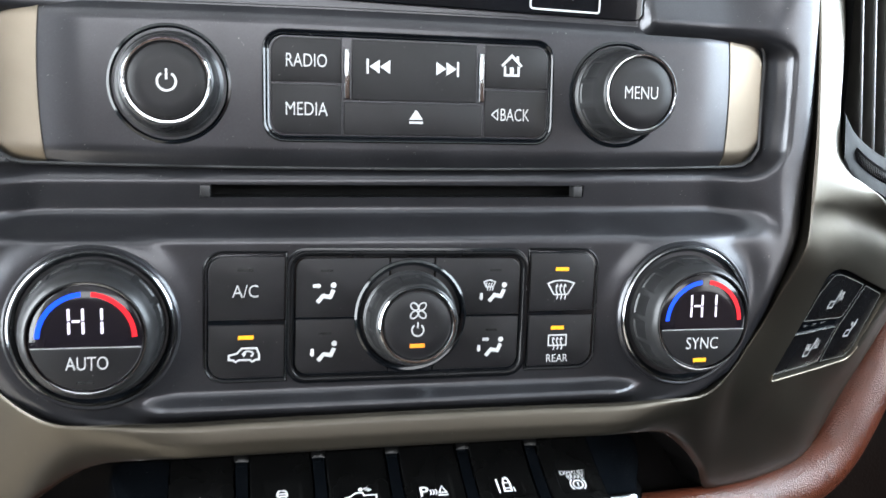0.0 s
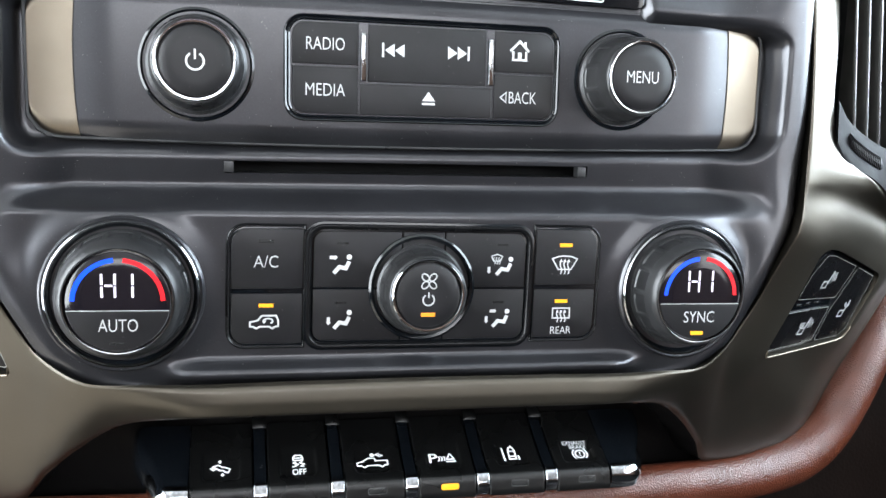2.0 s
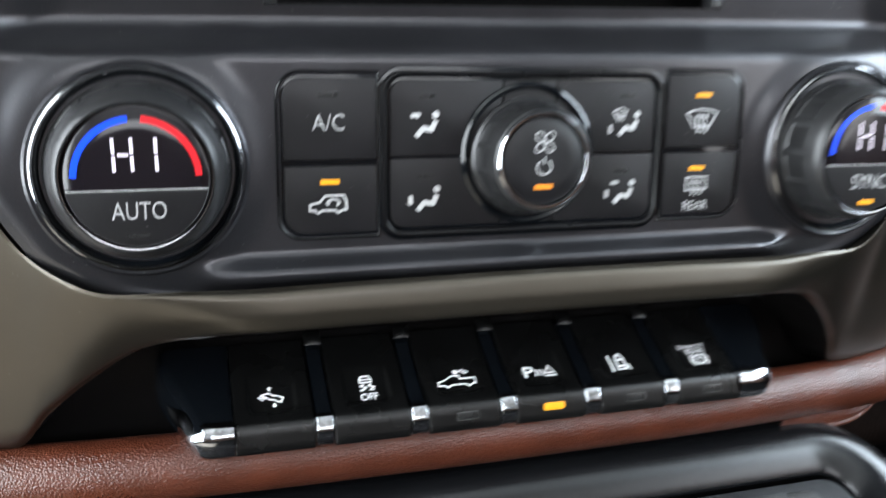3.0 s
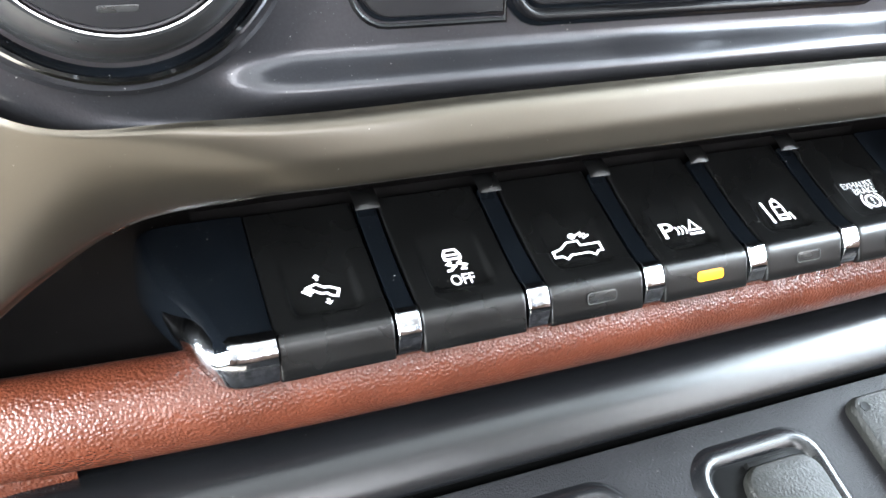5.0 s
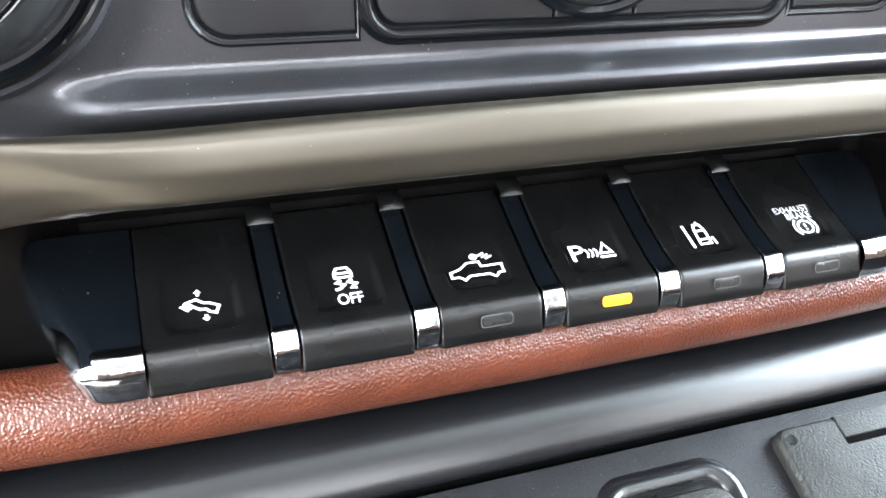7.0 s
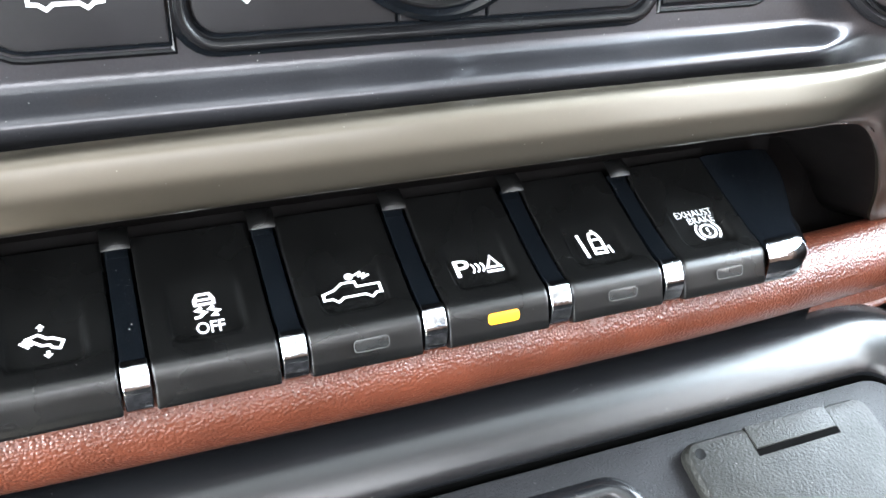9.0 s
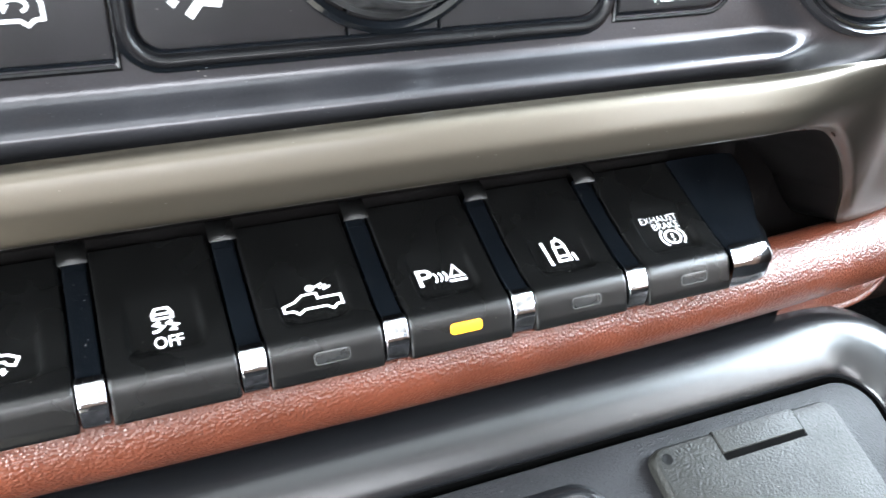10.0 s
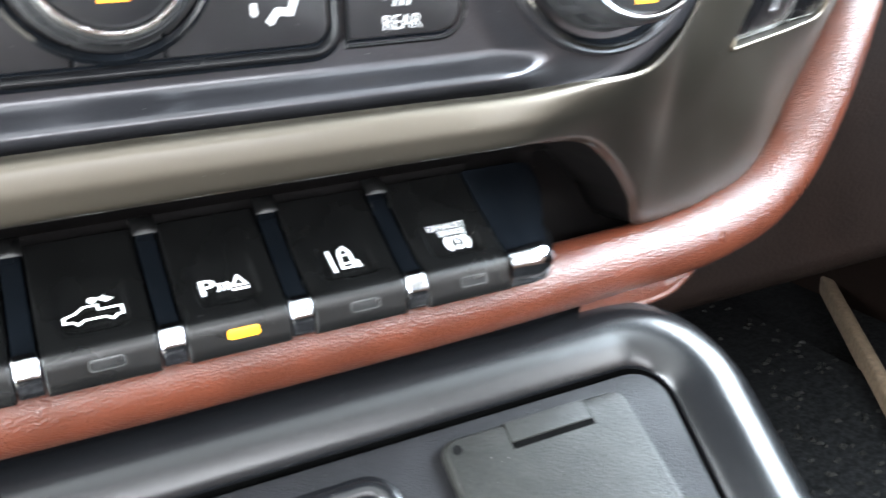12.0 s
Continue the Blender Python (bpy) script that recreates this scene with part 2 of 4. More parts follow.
def lathe(profile, n=72, wave=None, caps=(False, False), cu=0.0, cv=0.0):
    """A turned part: profile rows are (radius, height). wave(angle, row) scales the radius."""
    rows = []
    for i, (r, w) in enumerate(profile):
        ring = []
        for k in range(n):
            a = 2 * math.pi * k / n
            q = r * (wave(a, i) if wave else 1.0)
            ring.append((cu + q * math.cos(a), cv + q * math.sin(a), w))
        rows.append(ring)
    return loft(rows, True, caps)


def smooth_step(x, a, b):
    t = min(1.0, max(0.0, (x - a) / (b - a)))
    return t * t * (3 - 2 * t)


def spline(ctrl, n):
    """n points along a smooth curve through the control points."""
    pts = [Vector(p) for p in ctrl]
    pts = [2 * pts[0] - pts[1]] + pts + [2 * pts[-1] - pts[-2]]
    out, spans = [], len(ctrl) - 1
    for k in range(n):
        s = k / (n - 1) * spans
        i = min(int(s), spans - 1)
        t = s - i
        p0, p1, p2, p3 = pts[i:i + 4]
        out.append(0.5 * ((2 * p1) + (p2 - p0) * t + (2 * p0 - 5 * p1 + 4 * p2 - p3) * t * t + (3 * p1 - p0 - 3 * p2 + p3) * t ** 3))
    return out


# ---- printing: strokes, fills and words that lie on a surface ----


def ink(strokes=(), fills=(), lift=0.04):
    """strokes: (points, width, closed); fills: outlines. One flat mesh."""
    bm = bmesh.new()
    h = lift
    for pts, width, closed in strokes:
        h += 0.012
        n = len(pts)
        left, right = [], []
        for i in range(n):
            b = Vector(pts[i])
            a = Vector(pts[i - 1]) if closed or i else None
            c = Vector(pts[(i + 1) % n]) if closed or i < n - 1 else None
            e1 = (b - a).normalized() if a is not None else (c - b).normalized()
            e2 = (c - b).normalized() if c is not None else e1
            s = Vector((-e1.y, e1.x)) + Vector((-e2.y, e2.x))
            k = max(s.dot(s) / 2, 0.5)
            o = s * (width * 0.55 / k)
            left.append(bm.verts.new((*(b + o), h)))
            right.append(bm.verts.new((*(b - o), h)))
        for i in range(n if closed else n - 1):
            j = (i + 1) % n
            bm.faces.new((right[i], right[j], left[j], left[i]))
    for outline in fills:
        h += 0.012
        f = bm.faces.new([bm.verts.new((u, v, h)) for u, v in outline])
        if len(outline) > 4:
            bmesh.ops.triangulate(bm, faces=[f])
    return bm


def arc(cu, cv, r, a0, a1, n=16, ry=None):
    return [(cu + r * math.cos(radians(a0 + (a1 - a0) * k / n)), cv + (ry or r) * math.sin(radians(a0 + (a1 - a0) * k / n))) for k in range(n + 1)]


def moved(pts, du, dv, s=1.0):
    return [(u * s + du, v * s + dv) for u, v in pts]


def words(text, width, height, cu, cv, lift=0.05, weight=-0.006):
    """Lettering of that width and cap height round a centre."""
    curve = bpy.data.curves.new("lettering", "FONT")
    curve.body, curve.resolution_u, curve.offset = text, 3, weight
    ob = new("lettering", curve)
    me = bpy.data.meshes.new_from_object(ob.evaluated_get(bpy.context.evaluated_depsgraph_get()))
    bm = bmesh.new()
    bm.from_mesh(me)
    bpy.data.objects.remove(ob)
    bpy.data.curves.remove(curve)
    bpy.data.meshes.remove(me)
    us, vs = [v.co.x for v in bm.verts], [v.co.y for v in bm.verts]
    su, sv = width / (max(us) - min(us)), height / (max(vs) - min(vs))
    for v in bm.verts:
        v.co = ((v.co.x - (max(us) + min(us)) / 2) * su + cu, (v.co.y - (max(vs) + min(vs)) / 2) * sv + cv, lift)
    return bm


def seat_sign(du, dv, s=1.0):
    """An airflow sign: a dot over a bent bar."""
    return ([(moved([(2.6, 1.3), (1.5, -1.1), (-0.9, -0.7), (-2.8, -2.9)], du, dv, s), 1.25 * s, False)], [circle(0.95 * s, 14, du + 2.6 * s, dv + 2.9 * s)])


def arrow(u0, v0, u1, v1, head=0.95, width=1.0):
    d = Vector((u1 - u0, v1 - v0)).normalized()
    n = Vector((-d.y, d.x))
    tip = Vector((u1, v1))
    neck = tip - d * head * 1.1
    return ([([(u0, v0), tuple(neck)], width, False)], [[tuple(neck - n * head), tuple(tip), tuple(neck + n * head)]])


def signs(*groups):
    strokes, fills = [], []
    for s, f in groups:
        strokes += s
        fills += f
    return ink(strokes, fills)


def heat_waves(cu, cv, pitch, height, width=0.45):
    out = []
    for k in (-1, 0, 1):
        pts = [(cu + k * pitch + 0.35 * math.sin(q / 8 * 2 * math.pi), cv + height * (q / 8 - 0.5)) for q in range(9)]
        out.append((pts, width, False))
    return out


# ---- large structure: the cabin round the dashboard ----


def panel(name, corners, thick, mat, label, category):
    """A plain wall with thickness, from four corners in metres."""
    bm = bmesh.new()
    a, b, c, d = [Vector(p) for p in corners]
    n = (b - a).cross(d - a).normalized() * thick
    lo, hi = [bm.verts.new(p) for p in (a, b, c, d)], [bm.verts.new(p + n) for p in (a, b, c, d)]
    bm.faces.new(lo[::-1])
    bm.faces.new(hi)
    for i in range(4):
        j = (i + 1) % 4
        bm.faces.new((lo[i], lo[j], hi[j], hi[i]))
    bmesh.ops.recalc_face_normals(bm, faces=bm.faces)
    me = bpy.data.meshes.new(name)
    bm.to_mesh(me)
    bm.free()
    me.materials.append(mat)
    return tagged(new(name, me), label, category, kind="structure")


panel("floor", ((-0.86, -1.95, 0.33), (0.86, -1.95, 0.33), (0.86, 0.75, 0.33), (-0.86, 0.75, 0.33)), -0.03, CARPET, "black carpeted cab floor under the dashboard", "floor")
# Unseen pale panel, added so that the trim's left flank reflects something bright.
panel("floor_reflector", ((-0.86, -0.75, 0.334), (-0.17, -0.75, 0.334), (-0.17, 0.30, 0.334), (-0.86, 0.30, 0.334)), 0.012, FLOOR_BOUNCE, "unseen tan reflector panel added on the cab floor at the driver's side", "floor")
panel("ceiling", ((-0.86, -1.95, 1.52), (0.86, -1.95, 1.52), (0.86, -0.42, 1.52), (-0.86, -0.42, 1.52)), 0.03, HEADLINER, "grey cloth headliner over the cab", "ceiling")
# Unseen dark strip, added to keep reflections in keys and dividers dark.
panel("ceiling_front_blocker", ((-0.86, -0.42, 1.52), (0.86, -0.42, 1.52), (0.86, 0.15, 1.52), (-0.86, 0.15, 1.52)), 0.03, DARK_CEILING, "unseen dark ceiling strip added to darken the reflections in the switches", "ceiling")
for side, word in ((1, "east"), (-1, "west")):
    for tail, y0, y1 in (("_rear", -1.95, -0.55), ("_front", -0.55, 0.75)) if side > 0 else (("_rear", -1.95, -0.95), ("_front", 0.20, 0.75)):
        panel("wall_" + word + tail, ((side * 0.86, y0, 0.30), (side * 0.86, y1, 0.30), (side * 0.86, y1, 0.93), (side * 0.86, y0, 0.93)), 0.04 * side, BROWN if tail == "_front" else SADDLE, "dark brown lower cab side by the dashboard" if tail == "_front" else "saddle tan lower cab side below the window", "wall")
    panel("wall_top_" + word, ((side * 0.86, -1.95, 1.43), (side * 0.86, 0.2, 1.43), (side * 0.86, 0.2, 1.55), (side * 0.86, -1.95, 1.55)), 0.04 * side, HEADLINER, "grey cab side above the window", "wall")
    panel("pillar_" + word, ((side * 0.86, -1.95, 0.93), (side * 0.86, -0.95, 0.93), (side * 0.86, -0.95, 1.43), (side * 0.86, -1.95, 1.43)), 0.04 * side, HEADLINER, "grey door pillar of the cab", "wall")
panel("wall_south", ((-0.86, -1.95, 0.30), (0.86, -1.95, 0.30), (0.86, -1.95, 1.02), (-0.86, -1.95, 1.02)), 0.04, SADDLE, "saddle tan cab back wall below the rear window", "wall")
panel("wall_top_south", ((-0.86, -1.95, 1.42), (0.86, -1.95, 1.42), (0.86, -1.95, 1.55), (-0.86, -1.95, 1.55)), 0.04, HEADLINER, "grey cab back wall above the rear window", "wall")
panel("wall_north", ((-0.86, 0.75, 0.30), (0.86, 0.75, 0.30), (0.86, 0.75, 1.06), (-0.86, 0.75, 1.06)), -0.04, CARPET, "black firewall behind the footwell", "wall")

# ---- dashboard body ----
dash = thing("dashboard", "dark brown padded dashboard body behind the centre stack", "dashboard", (0, 300, 330))


def box(lo, hi, edge=6.0):
    bm = bmesh.new()
    bmesh.ops.create_cube(bm, size=1)
    for v in bm.verts:
        v.co = [lo[i] + (v.co[i] + 0.5) * (hi[i] - lo[i]) for i in range(3)]
    if edge:
        bmesh.ops.bevel(bm, geom=bm.edges[:], offset=edge, segments=3, affect="EDGES", profile=0.5)
    return bm


WORLD_MM = Matrix.Scale(MM, 4)
part("dash_top", box((-860, 165, 985), (860, 760, 1035), 20), BROWN, dash, m=WORLD_MM)
part("lower_panel", box((215, 170, 590), (858, 330, 984), 20), BROWN, dash, "dark brown vinyl knee panel", WORLD_MM)
part("lower_panel", box((-858, 170, 590), (-215, 330, 984), 20), BROWN, dash, "dark brown vinyl knee panel", WORLD_MM)
part("stack_core", box((-214, 170, 560), (214, 330, 984), 8), CAVITY, dash, "black hidden core of the centre stack", WORLD_MM)

# ---- centre stack bezel: one moulded charcoal panel ----
EDGE = ((766.4, 103.0), (767.6, 111.0), (770, 117.0), (774, 122.5), (778, 128.0), (785, 132.5), (802, 142.4), (815, 148.6), (826, 153.9), (829, 155.0), (833, 155.8), (845, 157.0), (876, 159.0), (915, 157.6), (975, 154.0))


def stack_edge(z):
    return float(np.interp(z, [p[0] for p in EDGE], [p[1] for p in EDGE]))


KNOB_X, KNOB_Z = 103.6, 800.2


def beside_radio(x, z):
    """How far a place of the panel lies outside the radio's outline; less above it, where the rim is narrow."""
    q = z - 878.5 - 0.0192 * x
    du, dv = max(abs(x - 2.5) - 126.5, 0.0), max(abs(q) - 15.5, 0.0)
    return math.hypot(du, dv * (2.6 if q > 0 else 1.0)) - 10.5


def stack_y(x, z):
    """The depth of the moulded panel's front."""
    zr = z + 11.0 * smooth_step(abs(x), 133, 150) ** 2
    e = stack_edge(z) - abs(x)
    high = smooth_step(z, 806, 850)
    y = 0.9
    side = 1 - smooth_step(abs(x), 76, 94)
    y -= 4.6 * (1 - smooth_step(z, 773.2, 775.8)) * side
    y += 8.2 * (0.7 * min(1.0, max(0.0, (zr - 828.6) / 8.0)) + 0.3 * smooth_step(zr, 827.0, 838.4))
    y += 0.14 * max(0.0, 853.0 - z) * smooth_step(zr, 829.0, 838.4)
    r = math.hypot(abs(x) - KNOB_X, z - KNOB_Z)
    y -= 1.7 * (1 - smooth_step(r, 25.5, 35.0))
    if z > 900 and (x > 86 or x < -130):
        y += (4.0 + 0.28 * (z - 906) - y) * smooth_step(z, 900, 908)
    crest = -0.8 + 2.2 * high + 0.03 * high * max(0.0, 20.0 - e)
    lift = 1 - smooth_step(e, 7.0 + 4.0 * high, 15.0 + 27.0 * high)
    y = y * (1 - lift) + crest * lift
    y += (13.0 - y) * (1 - smooth_step(beside_radio(x, z), 1.2, 6.0)) * smooth_step(z, 847, 853)
    wide, deep = 6.5 - 1.0 * high, 3.4 + 2.2 * high
    t = min(1.0, max(0.0, (wide - e) / wide))
    y += deep * (1 - math.sqrt(1 - 0.98 * t * t))
    y += 5.0 * (1 - smooth_step(z, 767.6, 770.2)) * side
    return y


def soft_y(x, z):
    """The same front with its creases rounded."""
    y = sum(stack_y(x + 1.3 * math.cos(a), max(766.4, z + 1.3 * math.sin(a))) for a in (0.4, 1.66, 2.91, 4.17, 5.43)) / 5
    return y


bezel = thing("center_stack_bezel", "charcoal satin centre stack panel round radio and climate controls", "dashboard panel", (0, 40, 766))
zs = sorted({round(766.4 + 1.05 * k, 3) for k in range(200)} | {841.85, 841.95, 846.05, 846.15})
rows = []
for z in zs:
    e = stack_edge(z)
    xs = [-e + 2 * e * k / 240 for k in range(241)]
    tilt = 0.0165 * smooth_step(z, 822, 834) * (1 - smooth_step(z, 853, 866))
    in_slot = 841.9 <= z <= 846.1
    row = [(x, soft_y(x, z) + (14.0 if in_slot and -69.0 <= x <= 66.0 else 0.0), z + tilt * x) for x in xs]
    rows.append([(-e, 20.0, z - tilt * e)] + row + [(e, 20.0, z + tilt * e)])
rows = [[(x, 14.0, z) for x, y, z in rows[0]]] + rows
part("panel", loft(rows), CHARCOAL, bezel, m=WORLD_MM, sharp=60)
slot = part("disc_slot", loft([[(x, 21.0, z) for x in (-71, 67)] for z in (841, 848)]), CAVITY, bezel, "narrow black disc slot", WORLD_MM)
for x, w in ((-68.0, 1.7), (64.0, 1.7)):
    part("slot_guide", slab(rounded(-w, -2.0, w, 2.0, 0.7), -4, 0.2, 0.4), GRIP, slot, m=face_at(x, 9.4, 844.0 + 0.0165 * x))

# ---- champagne trim that frames the stack; the same curve on both sides ----
INNER = ((0, -7.2, 770.2), (50, -7.2, 769.9), (76, -7.0, 769.5), (95, -6.5, 769.8), (108, -5.7, 769.8), (116, -4.2, 771.2), (124, -1.4, 775.2), (130, 0.8, 780.0), (134, 1.5, 785.5), (140, 1.0, 796.0), (145, -1.6, 809), (151.4, -4.2, 824), (153.8, -4.2, 834), (154.4, -3.5, 842), (155.0, -2.6, 850), (156.8, 0.4, 876), (156, 3.5, 915), (153, 10, 970))
OUTER = ((0, -7.8, 757.6), (50, -7.8, 757.5), (72, -7.2, 757.2), (86, -4.2, 756.3), (103.5, 4.4, 752.0), (118, 12.4, 741.8), (131, 22, 729), (144.5, 33, 714.3), (177, 41, 713.6), (202, 46.5, 721), (219, 46.5, 750), (243, 52, 779), (264, 60, 803), (223, 21, 829), (199.8, 6.4, 843.7), (175.8, 6.8, 862), (176, 13, 915), (172, 20, 970))
BULGE = (2.0, 2.0, 2.0, 1.9, 1.7, 1.5, 1.3, 0.6, -0.6, -0.6, 1.0, 2, 2, 1.8, 1.5, 0.4, 0.3, 0.3)
SPANS = 330
ACROSS = (0.16, 0.19, 0.22, 0.27, 0.32, 0.37, 0.42, 0.47, 0.52, 0.57, 0.62, 0.67, 0.72, 0.77, 0.82, 0.86, 0.90, 0.925, 0.95, 0.97, 0.985, 1.0)
inner, outer = spline(INNER, SPANS), spline(OUTER, SPANS)
swell = [p.x for p in spline([(b, 0, 0) for b in BULGE], SPANS)]


# ---- where the heated seat switches sit in the trim's flanks ----
SEAT_CORNERS = {1: ((151.5, 11.0, 770.3), (208.6, 35.0, 770.9), (172.0, 3.0, 817.0)), -1: ((137.2, 7.6, 771.4), (193.0, 28.8, 772.0), (158.0, 1.2, 817.0))}


def seat_frame(side):
    P1, P2, P3 = (Vector(p) for p in SEAT_CORNERS[side])
    u = (P2 - P1).normalized()
    n = u.cross(P3 - P1).normalized()
    if n.y > 0:
        n = -n
    v = n.cross(u)
    m = Matrix((u, v, n)).transposed().to_4x4()
    m = Matrix.Scale(MM, 4) @ Matrix.Translation(P1) @ m
    return Matrix.Diagonal((side, 1, 1, 1)) @ m


SEAT_PANEL = [(1.2, -1.1), (37.0, -0.4), (60.1, 0.5), (65.1, 3.3), (72.9, 26.7), (72.2, 33.5), (26.8, 48.0), (17.4, 49.2), (12.0, 46.9), (7.4, 23.2)]


def soft_corners(pts, r=2.0):
    out, n = [], len(pts)
    for i in range(n):
        a, b, c = Vector(pts[i - 1]), Vector(pts[i]), Vector(pts[(i + 1) % n])
        p, q = b + (a - b).normalized() * min(r, (a - b).length * 0.45), b + (c - b).normalized() * min(r, (c - b).length * 0.45)
        out += [tuple((1 - t) ** 2 * p + 2 * t * (1 - t) * b + t * t * q) for t in (0, 0.33, 0.67, 1)]
    return out


POCKET = soft_corners(SEAT_PANEL, 3.5)
SEAT_LOCAL = seat_frame(1).inverted() @ Matrix.Scale(MM, 4)


def from_pocket(q):
    """How far a place of the flank lies outside the switch's outline."""
    best, inside = 1e9, False
    for (u0, v0), (u1, v1) in zip(SEAT_PANEL, SEAT_PANEL[1:] + SEAT_PANEL[:1]):
        d = Vector((u1 - u0, v1 - v0))
        t = min(1.0, max(0.0, ((q.x - u0) * d.x + (q.y - v0) * d.y) / d.length_squared))
        best = min(best, math.hypot(q.x - u0 - t * d.x, q.y - v0 - t * d.y))
        if (v0 > q.y) != (v1 > q.y) and q.x < (u1 - u0) * (q.y - v0) / (v1 - v0) + u0:
            inside = not inside
    return 0.0 if inside else best


def swollen(p):
    """The trim rises round the passenger's seat switch, most above it."""
    q = SEAT_LOCAL @ p
    f = 1 - smooth_step(from_pocket(q), 1.0, 26.0)
    if f <= 0 or abs(q.z) > 40:
        return p
    want = 0.35 + 0.45 * smooth_step(q.y - 0.25 * q.x, 2, 34)
    return p + seat_frame(1).to_3x3().col[2].normalized() * ((want - q.z) * f)


def cut_pocket(bm, side):
    """Cuts the switch's hole through the trim and gives it walls."""
    m = seat_frame(side)
    inv, n = m.inverted(), m.to_3x3().col[2].normalized()
    pts = POCKET

    def near(f):
        q = inv @ (f.calc_center_median() * MM)
        return abs(q.z) < 30 and -25 < q.x < 95 and -25 < q.y < 75

    def inside(q):
        hit = False
        for (u0, v0), (u1, v1) in zip(pts, pts[1:] + pts[:1]):
            if (v0 > q.y) != (v1 > q.y) and q.x < (u1 - u0) * (q.y - v0) / (v1 - v0) + u0:
                hit = not hit
        return hit

    for a, b in zip(pts, pts[1:] + pts[:1]):
        pa, pb = m @ Vector((*a, 0)) / MM, m @ Vector((*b, 0)) / MM
        close = [f for f in bm.faces if near(f) and any((v.co - (pa + pb) / 2).length < 9 + (pa - pb).length / 2 for v in f.verts)]
        geom = close + list({e for f in close for e in f.edges}) + list({v for f in close for v in f.verts})
        bmesh.ops.bisect_plane(bm, geom=geom, dist=0.0005, plane_co=pa, plane_no=(pb - pa).cross(n))
    gone = [f for f in bm.faces if near(f) and inside(inv @ (f.calc_center_median() * MM))]
    bmesh.ops.delete(bm, geom=gone, context="FACES")
    rim = [e for e in bm.edges if len(e.link_faces) == 1 and near(e.link_faces[0]) and all(-3 < (inv @ (v.co * MM)).x < 74 and -3 < (inv @ (v.co * MM)).y < 56 for v in e.verts)]
    for depth in (0.5, 6.0):
        out = bmesh.ops.extrude_edge_only(bm, edges=rim)["geom"]
        for v in [g for g in out if isinstance(g, bmesh.types.BMVert)]:
            v.co -= n * depth
        rim = [g for g in out if isinstance(g, bmesh.types.BMEdge)]


FACETS = ((0.0, 0.07, 0.16, 0.30, 0.48, 0.56, 0.84, 0.93, 1.0), (0.0, 0.44, 0.72, 0.86, 0.99, 1.0, 0.72, 0.50, 0.0))


def across_trim(t, x):
    """How far the trim bulges: two flat bands under the radio's width, a plain curve on the flanks."""
    bands = sum(float(np.interp(t + d, *FACETS)) for d in (-0.04, -0.02, 0.0, 0.02, 0.04)) / 5
    f = smooth_step(x, 80, 118)
    return bands * (1 - f) * min(1.0, t / 0.04) + math.sin(math.pi * t) * f


def trim_side(side):
    rows = []
    for a, b, s in zip(inner, outer, swell):
        d = b - a
        row = [a + (b - a).normalized() * 5 + Vector((0, 10, 0)), a + (b - a).normalized() * 0.5 + Vector((0, 1.2, 0))]
        near_lip = [q / d.length for q in (0.0, 0.15, 0.5, 0.9, 1.4)]
        spread = [near_lip[-1] + (1 - near_lip[-1]) * (t - 0.12) / 0.88 for t in ACROSS]
        for t in near_lip + spread:
            p = a + d * t
            p.y += 0.35 * max(0.0, 1 - t * d.length / 0.9)
            p.y -= s * across_trim(t, a.x) + 0.25 * smooth_step(t, 0.0, 0.06) - 2.2 * smooth_step(t, 0.88, 1.0) ** 2
            row.append(p)
        rows.append(row)
    last = len(rows) - 1
    for _ in range(2):
        depth = [[p.y for p in row] for row in rows]
        for i, row in enumerate(rows):
            for j in range(7, len(row) - 1):
                t = (j - 6) / (len(row) - 7)
                around = [depth[min(last, abs(i + k))][j] for k in (-15, -12, -9, -6, -3, 0, 3, 6, 9, 12, 15)]
                row[j].y += (sum(around) / 11 - row[j].y) * math.sin(math.pi * t) ** 0.7 * smooth_step(i, 40, 90)
    done = []
    for row, a, b in zip(rows, inner, outer):
        d = b - a
        if side > 0:
            row[2:] = [swollen(p) for p in row[2:]]
        end = row[-1].copy()
        back = -d.normalized()
        row += [end + back * 0.5 + Vector((0, 1.0, 0)), end + back * 1.4 + Vector((0, 1.8, 0)), end + back * 6 + Vector((0, 3.0, 0))]
        done.append([(side * p.x, p.y, p.z) for p in row])
    return done


trim = thing("stack_trim", "champagne satin metallic trim framing the centre stack", "dashboard trim", (0, 40, 714))
frame_mesh = loft(trim_side(-1)[:0:-1] + trim_side(1))
for side in (1, -1):
    cut_pocket(frame_mesh, side)
part("trim_frame", frame_mesh, CHAMPAGNE, trim, m=WORLD_MM, sharp=50)

rng = random.Random(11)
worn = bmesh.new()
for k in range(16):
    i0 = rng.randint(2, int(4.2 / 17 * SPANS))
    for i in range(i0, i0 + rng.randint(1, 4)):
        for j in (1, -1):
            if (k + j) % 2:
                continue
            ends = []
            for q in (i, i + 1):
                p = outer[q] * 0.97 + inner[q] * 0.03 + Vector((0, 0.92, 0))
                ends.append([worn.verts.new((j * p.x, p.y + 0.16 * math.cos(a), p.z + 0.16 * math.sin(a))) for a in (0, 1.57, 3.14, 4.71)])
            for c in range(4):
                worn.faces.new((ends[0][c], ends[0][(c + 1) % 4], ends[1][(c + 1) % 4], ends[1][c]))
part("edge_wear", worn, CHROME, trim, "bright worn spots along the lower edge", WORLD_MM)

